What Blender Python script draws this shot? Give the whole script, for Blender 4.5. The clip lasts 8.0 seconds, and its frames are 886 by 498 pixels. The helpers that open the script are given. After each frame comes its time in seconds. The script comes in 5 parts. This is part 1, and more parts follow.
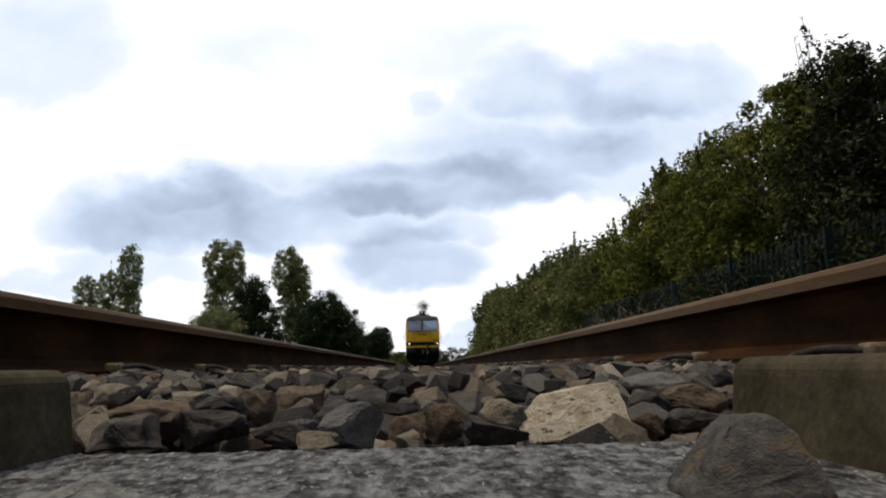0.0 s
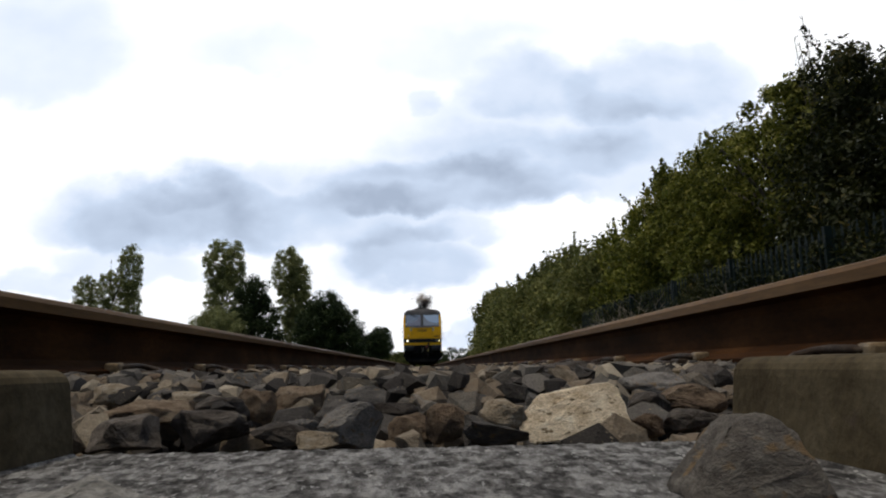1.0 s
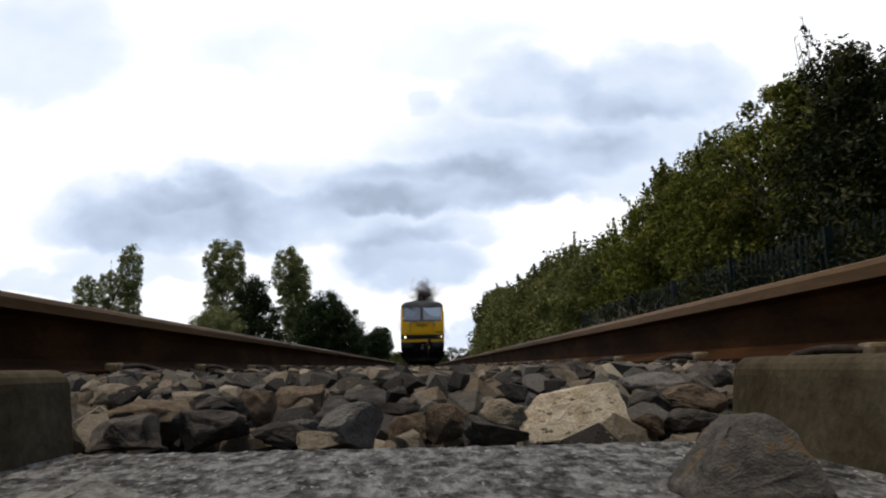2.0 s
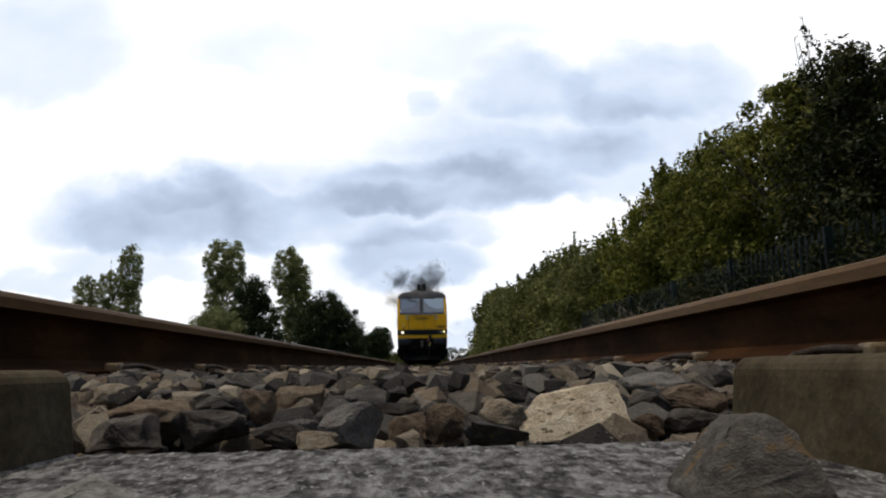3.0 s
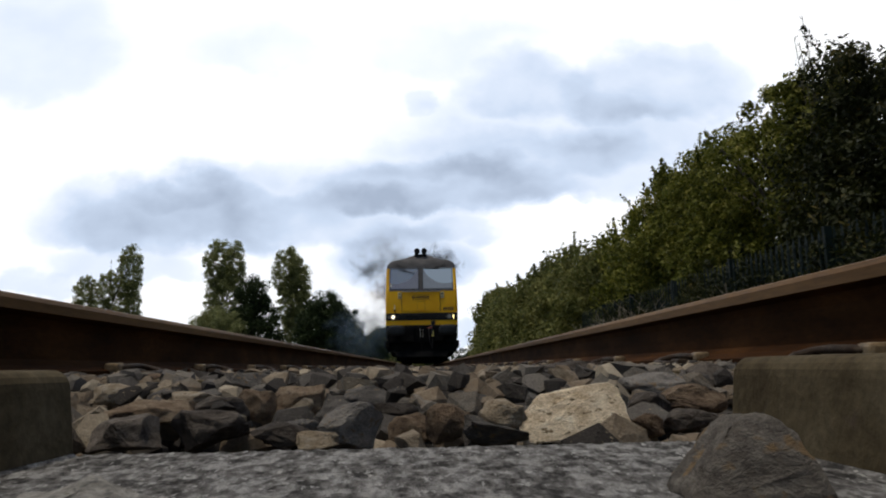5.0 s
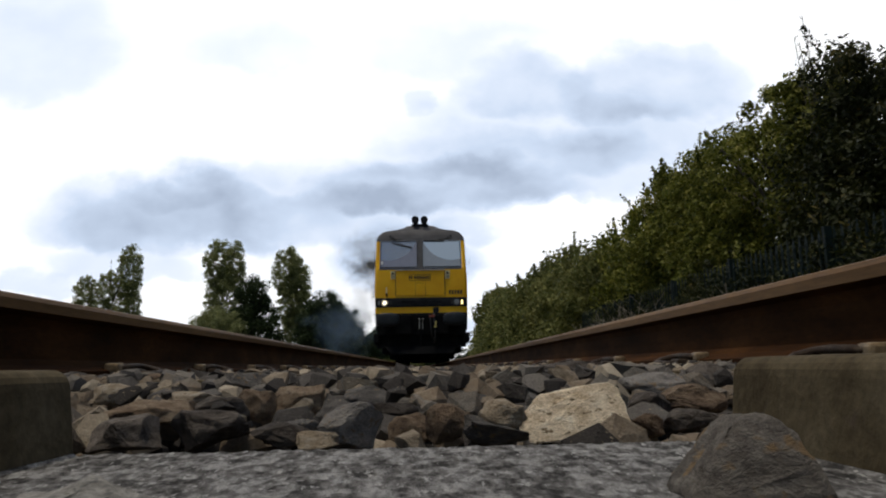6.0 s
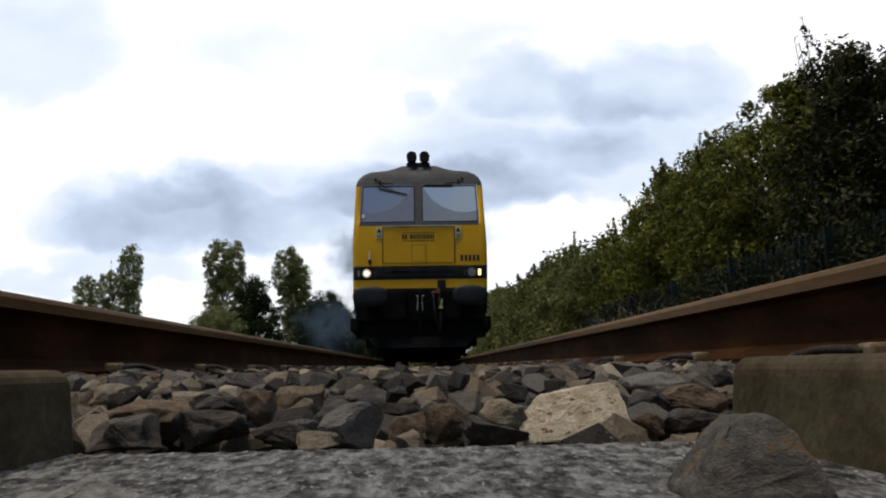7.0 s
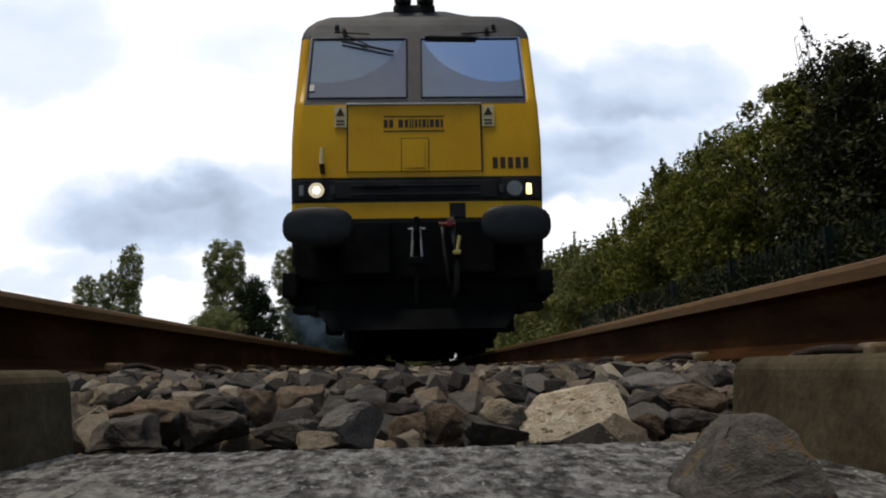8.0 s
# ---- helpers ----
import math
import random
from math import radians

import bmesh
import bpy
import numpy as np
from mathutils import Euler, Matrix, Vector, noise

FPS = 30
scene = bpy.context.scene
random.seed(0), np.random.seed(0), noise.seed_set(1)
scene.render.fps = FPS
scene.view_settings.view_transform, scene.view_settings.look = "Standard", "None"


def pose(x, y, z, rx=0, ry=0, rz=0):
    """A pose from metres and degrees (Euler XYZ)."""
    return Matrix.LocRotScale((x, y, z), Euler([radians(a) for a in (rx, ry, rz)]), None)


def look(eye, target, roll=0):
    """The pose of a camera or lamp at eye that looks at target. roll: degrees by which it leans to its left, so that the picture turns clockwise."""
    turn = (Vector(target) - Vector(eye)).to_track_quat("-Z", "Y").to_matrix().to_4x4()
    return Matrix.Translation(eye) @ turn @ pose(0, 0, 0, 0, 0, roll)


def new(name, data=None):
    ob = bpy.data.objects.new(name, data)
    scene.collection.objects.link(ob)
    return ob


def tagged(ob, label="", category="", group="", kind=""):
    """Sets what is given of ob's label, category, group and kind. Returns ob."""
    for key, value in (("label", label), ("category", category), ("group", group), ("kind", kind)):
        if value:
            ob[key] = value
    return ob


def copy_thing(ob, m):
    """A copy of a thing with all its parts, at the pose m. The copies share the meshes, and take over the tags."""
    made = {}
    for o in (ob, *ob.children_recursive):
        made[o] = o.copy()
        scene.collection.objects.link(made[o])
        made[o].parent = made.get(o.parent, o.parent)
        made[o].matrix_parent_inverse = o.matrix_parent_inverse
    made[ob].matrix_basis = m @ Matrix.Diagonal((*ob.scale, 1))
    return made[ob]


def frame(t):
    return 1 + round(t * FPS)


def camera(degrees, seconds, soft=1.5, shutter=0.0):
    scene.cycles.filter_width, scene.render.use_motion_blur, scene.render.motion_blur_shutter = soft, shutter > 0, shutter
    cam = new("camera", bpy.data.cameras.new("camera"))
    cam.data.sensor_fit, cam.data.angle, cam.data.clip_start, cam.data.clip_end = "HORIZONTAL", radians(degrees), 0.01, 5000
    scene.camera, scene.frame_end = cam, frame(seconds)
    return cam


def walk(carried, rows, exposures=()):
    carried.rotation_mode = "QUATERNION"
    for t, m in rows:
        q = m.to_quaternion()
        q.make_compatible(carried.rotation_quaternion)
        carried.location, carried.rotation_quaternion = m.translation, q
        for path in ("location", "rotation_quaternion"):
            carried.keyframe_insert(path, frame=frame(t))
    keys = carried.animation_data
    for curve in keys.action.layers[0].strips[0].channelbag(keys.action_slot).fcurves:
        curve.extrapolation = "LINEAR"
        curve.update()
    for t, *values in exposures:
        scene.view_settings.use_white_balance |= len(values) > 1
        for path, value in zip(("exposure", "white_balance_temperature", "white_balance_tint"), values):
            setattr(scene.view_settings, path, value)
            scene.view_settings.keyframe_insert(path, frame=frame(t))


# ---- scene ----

# camera: lies still on a sleeper between the rails
EYE = Vector((0.0355, 0.0, 0.006))
YAW, RISE = radians(1.77), radians(9.61)
AIM = EYE + Vector((math.sin(YAW) * math.cos(RISE), math.cos(YAW) * math.cos(RISE), math.sin(RISE)))
cam = camera(65.0, 8.0, soft=2.0)
walk(cam, [(0.0, look(EYE, AIM, -1.1)), (8.0, look(EYE, AIM, -1.1))])

# light: overcast sky, brighter overhead, weak wide sun high on the left
SUN_RISE, SUN_TURN = radians(75), radians(-122)
world = bpy.data.worlds.new("overcast_sky")
scene.world = world
world.use_nodes = True
wn, wl = world.node_tree.nodes, world.node_tree.links
wn.clear()
w_out = wn.new("ShaderNodeOutputWorld")
w_sky = wn.new("ShaderNodeTexSky")
w_sky.sky_type, w_sky.sun_disc = "NISHITA", False
w_sky.sun_elevation, w_sky.sun_rotation = SUN_RISE, SUN_TURN
w_bg = wn.new("ShaderNodeBackground")
w_bg.inputs["Strength"].default_value = 0.075
w_cloud = wn.new("ShaderNodeBackground")
w_cloud.inputs["Color"].default_value = (0.98, 0.98, 1.0, 1)
w_rise = wn.new("ShaderNodeSeparateXYZ")
w_bright = wn.new("ShaderNodeMapRange")  # overcast sky: three times brighter overhead than at the horizon
w_bright.inputs["To Min"].default_value, w_bright.inputs["To Max"].default_value = 0.06, 0.38
w_noise = wn.new("ShaderNodeTexNoise")
w_noise.inputs["Scale"].default_value, w_noise.inputs["Detail"].default_value = 2.2, 5
w_ramp = wn.new("ShaderNodeMapRange")
w_ramp.inputs["From Min"].default_value, w_ramp.inputs["From Max"].default_value = 0.48, 0.64
w_mix = wn.new("ShaderNodeMixShader")
w_tex = wn.new("ShaderNodeTexCoord")
wl.new(w_tex.outputs["Generated"], w_noise.inputs["Vector"])
wl.new(w_tex.outputs["Generated"], w_rise.inputs[0])
wl.new(w_rise.outputs["Z"], w_bright.inputs["Value"])
wl.new(w_bright.outputs["Result"], w_cloud.inputs["Strength"])
wl.new(w_noise.outputs["Fac"], w_ramp.inputs["Value"])
wl.new(w_ramp.outputs["Result"], w_mix.inputs["Fac"])
wl.new(w_sky.outputs["Color"], w_bg.inputs["Color"])
wl.new(w_bg.outputs["Background"], w_mix.inputs[1])
wl.new(w_cloud.outputs["Background"], w_mix.inputs[2])
wl.new(w_mix.outputs["Shader"], w_out.inputs["Surface"])

sun_data = bpy.data.lights.new("sun", "SUN")
sun_data.energy, sun_data.angle, sun_data.color = 1.7, radians(18), (1.0, 0.91, 0.78)
sun = new("sun", sun_data)
SUN_WAY = Vector((math.sin(SUN_TURN) * math.cos(SUN_RISE), math.cos(SUN_TURN) * math.cos(SUN_RISE), math.sin(SUN_RISE)))
sun.matrix_world = look(SUN_WAY * 100, (0, 0, 0))


# ---- materials ----
def node(tree, kind, **values):
    n = tree.nodes.new(kind)
    for key, value in values.items():
        n.inputs[key.replace("_", " ")].default_value = value
    return n


def math_node(tree, op, a, b=None, c=None):
    n = tree.nodes.new("ShaderNodeMath")
    n.operation = op
    for k, v in enumerate((a, b, c)):
        if v is None:
            continue
        if isinstance(v, (int, float)):
            n.inputs[k].default_value = v
        else:
            tree.links.new(v, n.inputs[k])
    return n.outputs[0]


def ramp_node(tree, fac, stops):
    n = tree.nodes.new("ShaderNodeValToRGB")
    e = n.color_ramp.elements
    while len(e) < len(stops):
        e.new(0.5)
    for k, (at, col) in enumerate(stops):
        e[k].position, e[k].color = at, (*col, 1)
    tree.links.new(fac, n.inputs["Fac"])
    return n.outputs["Color"]


def mix_node(tree, fac, a, b, how="MIX"):
    n = tree.nodes.new("ShaderNodeMix")
    n.data_type, n.blend_type = "RGBA", how
    for slot, v in ((0, fac), (6, a), (7, b)):
        if isinstance(v, (int, float)):
            n.inputs[slot].default_value = v
        elif isinstance(v, tuple):
            n.inputs[slot].default_value = (*v, 1)
        else:
            tree.links.new(v, n.inputs[slot])
    return n.outputs[2]


def material(name, stops, rough=0.7, metal=0.0, scale=6.0, fine=60.0, bump=0.3, vary=0.0, island=False, spots=None,
             spec=0.5, stretch=(1, 1, 1), depth=0.01, grit=0.8):
    """Two-scale procedural surface: broad colour noise through stops, fine grain, relief, variation from piece to piece."""
    m = bpy.data.materials.new(name)
    m.use_nodes = True
    t = m.node_tree
    p = t.nodes["Principled BSDF"]
    p.inputs["Metallic"].default_value = metal
    p.inputs["Specular IOR Level"].default_value = spec
    co = t.nodes.new("ShaderNodeTexCoord")
    mp = t.nodes.new("ShaderNodeMapping")
    mp.inputs["Scale"].default_value = stretch
    t.links.new(co.outputs["Object"], mp.inputs["Vector"])
    vec = mp.outputs["Vector"]
    if vary:
        piece = t.nodes.new("ShaderNodeNewGeometry").outputs["Random Per Island"] if island else \
            t.nodes.new("ShaderNodeObjectInfo").outputs["Random"]
        shift = t.nodes.new("ShaderNodeVectorMath")
        shift.operation = "ADD"
        t.links.new(vec, shift.inputs[0])
        t.links.new(math_node(t, "MULTIPLY", piece, 37.0), shift.inputs[1])
        vec = shift.outputs[0]
    broad = node(t, "ShaderNodeTexNoise", Scale=scale, Detail=6.0, Roughness=0.6)
    grain = node(t, "ShaderNodeTexNoise", Scale=fine, Detail=5.0, Roughness=0.65)
    t.links.new(vec, broad.inputs["Vector"])
    t.links.new(vec, grain.inputs["Vector"])
    fac = broad.outputs["Fac"]
    if vary:
        fac = math_node(t, "ADD", math_node(t, "MULTIPLY", fac, 1 - vary), math_node(t, "MULTIPLY", piece, vary))
    col = ramp_node(t, fac, stops)
    shade = ramp_node(t, grain.outputs["Fac"], [(0.3, (0.62, 0.62, 0.62)), (0.7, (1.25, 1.25, 1.25))])
    col = mix_node(t, grit, col, shade, "MULTIPLY")
    if spots:
        spot = node(t, "ShaderNodeTexNoise", Scale=spots[0], Detail=3.0, Roughness=0.55)
        t.links.new(vec, spot.inputs["Vector"])
        r = t.nodes.new("ShaderNodeMapRange")
        r.inputs["From Min"].default_value, r.inputs["From Max"].default_value = spots[1], spots[1] + 0.06
        t.links.new(spot.outputs["Fac"], r.inputs["Value"])
        col = mix_node(t, r.outputs["Result"], col, spots[2])
    t.links.new(col, p.inputs["Base Color"])
    rg = t.nodes.new("ShaderNodeMapRange")
    rg.inputs["To Min"].default_value, rg.inputs["To Max"].default_value = max(rough - 0.12, 0.03), min(rough + 0.12, 1)
    t.links.new(grain.outputs["Fac"], rg.inputs["Value"])
    t.links.new(rg.outputs["Result"], p.inputs["Roughness"])
    if bump:
        b = node(t, "ShaderNodeBump", Strength=bump, Distance=depth)
        both = math_node(t, "ADD", grain.outputs["Fac"], math_node(t, "MULTIPLY", broad.outputs["Fac"], 1.5))
        t.links.new(both, b.inputs["Height"])
        t.links.new(b.outputs["Normal"], p.inputs["Normal"])
    return m


def leaf_material(name, stops, through_light=0.25, lump=1.6):
    m = bpy.data.materials.new(name)
    m.use_nodes = True
    t = m.node_tree
    p = t.nodes["Principled BSDF"]
    p.inputs["Roughness"].default_value = 0.55
    p.inputs["Specular IOR Level"].default_value = 0.15
    geo = t.nodes.new("ShaderNodeNewGeometry")
    co = t.nodes.new("ShaderNodeTexCoord")
    broad = node(t, "ShaderNodeTexNoise", Scale=lump, Detail=3.0)
    t.links.new(co.outputs["Object"], broad.inputs["Vector"])
    fac = math_node(t, "ADD", math_node(t, "MULTIPLY", geo.outputs["Random Per Island"], 0.42),
                    math_node(t, "MULTIPLY_ADD", broad.outputs["Fac"], 1.1, -0.26))
    col = ramp_node(t, fac, stops)
    t.links.new(col, p.inputs["Base Color"])
    tr = t.nodes.new("ShaderNodeBsdfTranslucent")
    t.links.new(col, tr.inputs["Color"])
    mx = t.nodes.new("ShaderNodeMixShader")
    mx.inputs["Fac"].default_value = through_light
    t.links.new(p.outputs[0], mx.inputs[1])
    t.links.new(tr.outputs[0], mx.inputs[2])
    t.links.new(mx.outputs[0], t.nodes["Material Output"].inputs["Surface"])
    return m


def lamp_material(name, colour, strength):
    m = bpy.data.materials.new(name)
    m.use_nodes = True
    p = m.node_tree.nodes["Principled BSDF"]
    p.inputs["Base Color"].default_value = (0.8, 0.8, 0.75, 1)
    p.inputs["Roughness"].default_value = 0.1
    p.inputs["Emission Color"].default_value = (*colour, 1)
    p.inputs["Emission Strength"].default_value = strength
    return m


STONE_STOPS = [(0.22, (0.0531, 0.0472, 0.0413)), (0.45, (0.132, 0.12, 0.106)), (0.58, (0.177, 0.159, 0.132)),
               (0.72, (0.201, 0.153, 0.104)), (0.9, (0.425, 0.366, 0.271))]
M_STONE = material("ballast_stone", STONE_STOPS, 0.85, scale=3.5, fine=16, bump=0.7, vary=0.75, spec=0.05, depth=0.006, spots=(9, 0.64, (0.3, 0.24, 0.16)))
M_STONE_REST = material("ballast_stone_far", STONE_STOPS, 0.85, scale=70, fine=420, bump=0.5, vary=0.75, island=True, spec=0.05, depth=0.003)
M_STONE_PALE = material("pale_stone", [(0.3, (0.513, 0.395, 0.252)), (0.5, (0.78, 0.659, 0.474)), (0.7, (0.78, 0.78, 0.667))], 0.85,
                        scale=5, fine=40, bump=0.6, spec=0.05, depth=0.006, vary=0.15, spots=(11, 0.6, (0.20, 0.15, 0.09)))
M_STONE_TAN = material("tan_stone", [(0.3, (0.22, 0.16, 0.10)), (0.5, (0.36, 0.29, 0.20)), (0.7, (0.46, 0.40, 0.31))], 0.85,
                       scale=5, fine=26, bump=0.7, spec=0.05, depth=0.006, vary=0.2, spots=(11, 0.6, (0.18, 0.13, 0.08)))
M_STONE_DARK = material("dark_stone", [(0.3, (0.0396, 0.0333, 0.0275)), (0.5, (0.0853, 0.0725, 0.0606)), (0.7, (0.183, 0.157, 0.131))], 0.8,
                        scale=4, fine=20, bump=0.7, spec=0.05, depth=0.006, vary=0.3, spots=(14, 0.68, (0.16, 0.14, 0.12)))
M_STONE_BROWN = material("brown_stone", [(0.3, (0.1, 0.069, 0.0474)), (0.5, (0.223, 0.161, 0.107)), (0.7, (0.335, 0.27, 0.19))], 0.85,
                         scale=4, fine=22, bump=0.8, spec=0.05, depth=0.006, vary=0.3, spots=(9, 0.62, (0.08, 0.06, 0.05)))
M_STONE_GREY = material("grey_stone", [(0.3, (0.0978, 0.0897, 0.0805)), (0.5, (0.184, 0.17, 0.152)), (0.7, (0.299, 0.276, 0.241))], 0.85,
                        scale=4, fine=22, bump=0.8, spec=0.05, depth=0.006, vary=0.3, spots=(8, 0.60, (0.2, 0.145, 0.09)))
M_CONCRETE = material("weathered_concrete", [(0.3, (0.0504, 0.0372, 0.0203)), (0.5, (0.0906, 0.0712, 0.0405)), (0.7, (0.141, 0.116, 0.0718))], 0.9,
                      scale=14, fine=130, bump=0.35, spec=0.05, depth=0.003, spots=(26, 0.7, (0.08, 0.06, 0.045)))
M_CONCRETE_TOP = material("flaking_stained_concrete", [(0.36, (0.0764, 0.0721, 0.0655)), (0.5, (0.273, 0.26, 0.24)), (0.62, (0.546, 0.529, 0.497))], 0.85,
                          scale=80, fine=300, bump=1.0, spec=0.05, depth=0.008, stretch=(1.6, 0.75, 1), spots=(130, 0.62, (0.66, 0.64, 0.60)))
M_STONE_LIGHT = material("light_grey_stone", [(0.3, (0.222, 0.209, 0.185)), (0.5, (0.341, 0.324, 0.287)), (0.7, (0.43, 0.41, 0.369))], 0.9,
                         scale=4, fine=20, bump=0.8, spec=0.05, depth=0.004, spots=(7, 0.62, (0.2, 0.18, 0.15)))
M_STONE_MOTTLED = material("mottled_stone", [(0.3, (0.0935, 0.0823, 0.0673)), (0.5, (0.16, 0.142, 0.12)), (0.7, (0.253, 0.229, 0.191))], 0.9,
                           scale=5, fine=30, bump=0.8, spec=0.05, depth=0.004, spots=(3.2, 0.56, (0.23, 0.16, 0.09)))
# rust, darkened further to paint in the shade below the rail head
M_RAIL = material("rusty_shaded_rail_web", [(0.3, (0.0208, 0.00833, 0.00245)), (0.5, (0.0416, 0.0167, 0.00455)), (0.7, (0.078, 0.0323, 0.0091))], 0.85,
                  scale=9, fine=120, bump=0.3, spec=0.05, depth=0.002, stretch=(1, 0.35, 1), spots=(30, 0.72, (0.03, 0.02, 0.015)))
M_RAIL_TOP = material("worn_rail_head", [(0.3, (0.0837, 0.0413, 0.0134)), (0.5, (0.129, 0.0679, 0.0244)), (0.7, (0.201, 0.114, 0.0458))], 0.55, spec=0.1,
                      scale=5, fine=140, bump=0.12, depth=0.002, stretch=(1, 0.12, 1))
M_CLIP = material("rusty_clip", [(0.3, (0.0165, 0.0099, 0.00605)), (0.5, (0.0385, 0.0248, 0.0154)), (0.7, (0.088, 0.066, 0.044))], 0.6, metal=0.2,
                  scale=30, fine=200, bump=0.3, spec=0.15, depth=0.001)
M_NYLON = material("nylon_insulator", [(0.3, (0.15, 0.10, 0.05)), (0.7, (0.30, 0.22, 0.12))], 0.55, scale=30, bump=0.1)
M_GROUND = material("rough_grass_earth", [(0.3, (0.035, 0.045, 0.016)), (0.5, (0.07, 0.085, 0.03)), (0.7, (0.13, 0.12, 0.055))], 0.95,
                    scale=0.8, fine=14, bump=0.6, depth=0.05)
M_BED = material("ballast_dust", [(0.3, (0.03, 0.028, 0.026)), (0.7, (0.075, 0.068, 0.06))], 0.95, scale=20, fine=160, bump=0.5)
M_FENCE = material("green_coated_steel", [(0.3, (0.0018, 0.0078, 0.0072)), (0.7, (0.0036, 0.0144, 0.0126))], 0.65, spec=0.2, scale=5, fine=50, bump=0.05)
M_BARK = material("grey_bark", [(0.3, (0.06, 0.05, 0.04)), (0.7, (0.17, 0.15, 0.12))], 0.9, scale=6, fine=50, bump=0.8, stretch=(1, 1, 0.2))
M_DRY = material("dry_stems", [(0.3, (0.09, 0.075, 0.05)), (0.7, (0.22, 0.195, 0.15))], 0.9, scale=10, fine=80, bump=0.1)
M_LEAF = leaf_material("hawthorn_leaves", [(0.2, (0.0263, 0.035, 0.0055)), (0.46, (0.105, 0.119, 0.0151)), (0.66, (0.249, 0.25, 0.0481)), (0.95, (0.472, 0.413, 0.124))], 0.34)
M_LEAF_DARK = leaf_material("dark_leaves", [(0.2, (0.012, 0.022, 0.008)), (0.5, (0.03, 0.048, 0.016)), (0.9, (0.06, 0.08, 0.025))], 0.15)
# olive green paled: distance haze is put into the leaf colour
M_LEAF_POPLAR = leaf_material("hazed_poplar_leaves", [(0.2, (0.134, 0.152, 0.0637)), (0.5, (0.268, 0.287, 0.122)), (0.9, (0.415, 0.427, 0.209))], 0.55)
# near-black leaves with brown tips: the hedge's deep shade is put into the colour
M_LEAF_SHADED = leaf_material("hedge_shade_leaves", [(0.2, (0.008, 0.012, 0.003)), (0.5, (0.022, 0.028, 0.006)), (0.74, (0.05, 0.052, 0.012)), (0.92, (0.20, 0.15, 0.045))], 0.2)
M_LEAF_OLIVE = leaf_material("olive_leaves", [(0.2, (0.0543, 0.0641, 0.0169)), (0.5, (0.146, 0.16, 0.0474)), (0.9, (0.33, 0.311, 0.102))], 0.3, 0.8)

M_YELLOW = material("yellow_paint", [(0.3, (0.7, 0.345, 0.00159)), (0.5, (0.78, 0.419, 0.00265)), (0.7, (0.78, 0.456, 0.00424))], 0.32, scale=1.6, fine=30,
                    bump=0.02, grit=0.12, spec=0.3, spots=(3, 0.72, (0.50, 0.27, 0.006)))
M_ROOF = material("grimy_grey_roof", [(0.3, (0.028, 0.028, 0.031)), (0.5, (0.047, 0.047, 0.052)), (0.7, (0.078, 0.077, 0.080))], 0.6, scale=2.5, fine=30, bump=0.08, grit=0.4)
M_BLACK = material("grimy_black_paint", [(0.3, (0.007, 0.0075, 0.0085)), (0.5, (0.014, 0.015, 0.017)), (0.7, (0.026, 0.026, 0.027))], 0.55, spec=0.2, scale=4, fine=50, bump=0.15)
M_UNDER = material("dark_grey_underframe", [(0.3, (0.003, 0.0033, 0.004)), (0.5, (0.006, 0.0066, 0.0075)), (0.7, (0.012, 0.012, 0.012))], 0.8, spec=0.08, scale=4, fine=40, bump=0.2)
M_BUFFER = material("scuffed_buffer_steel", [(0.3, (0.00411, 0.00564, 0.00788)), (0.5, (0.00753, 0.0101, 0.0134)), (0.7, (0.0154, 0.0194, 0.0241))], 0.45, spec=0.35, scale=5, fine=40, bump=0.1,
                    spots=(9, 0.70, (0.06, 0.066, 0.072)))
M_GASKET = material("black_rubber", [(0.3, (0.012, 0.012, 0.013)), (0.7, (0.03, 0.03, 0.032))], 0.6, scale=8, bump=0.05)
M_FRAME = material("dark_grey_screen_frame", [(0.3, (0.03, 0.031, 0.034)), (0.7, (0.06, 0.06, 0.064))], 0.55, scale=4, bump=0.04, grit=0.3)
M_STEEL = material("bare_steel", [(0.3, (0.35, 0.34, 0.32)), (0.7, (0.6, 0.58, 0.55))], 0.35, metal=0.8, scale=12, bump=0.1)
M_CAB = material("pale_cab_lining", [(0.3, (0.30, 0.33, 0.38)), (0.7, (0.42, 0.45, 0.5))], 0.7, scale=3, bump=0.05)
M_WHITE = material("white_enamel", [(0.3, (0.62, 0.62, 0.6)), (0.7, (0.8, 0.8, 0.78))], 0.4, scale=10, bump=0.03)
M_PLATE = material("pale_yellow_enamel", [(0.3, (0.66, 0.56, 0.28)), (0.7, (0.78, 0.68, 0.38))], 0.4, scale=10, bump=0.03, grit=0.2)
M_RED = material("red_paint", [(0.3, (0.10, 0.014, 0.01)), (0.7, (0.2, 0.03, 0.02))], 0.5, scale=12, bump=0.05)
M_HOSE_YELLOW = material("yellow_hose_paint", [(0.3, (0.45, 0.38, 0.1)), (0.7, (0.66, 0.58, 0.2))], 0.5, scale=12, bump=0.05)
M_BARS = material("dark_brown_lettering", [(0.3, (0.025, 0.015, 0.006)), (0.7, (0.045, 0.0275, 0.01))], 0.5, scale=12, bump=0.02)
M_HEADLIGHT = lamp_material("lit_headlamp", (1.0, 0.9, 0.66), 4.0)
M_GLOW = lamp_material("glowing_reflector", (1.0, 0.80, 0.45), 0.42)
M_MARKER = lamp_material("lit_marker", (1.0, 0.75, 0.25), 2.2)
M_LENS = material("unlit_lamp_glass", [(0.3, (0.20, 0.20, 0.2)), (0.7, (0.30, 0.30, 0.3))], 0.12, scale=20, bump=0.05, metal=0.3)


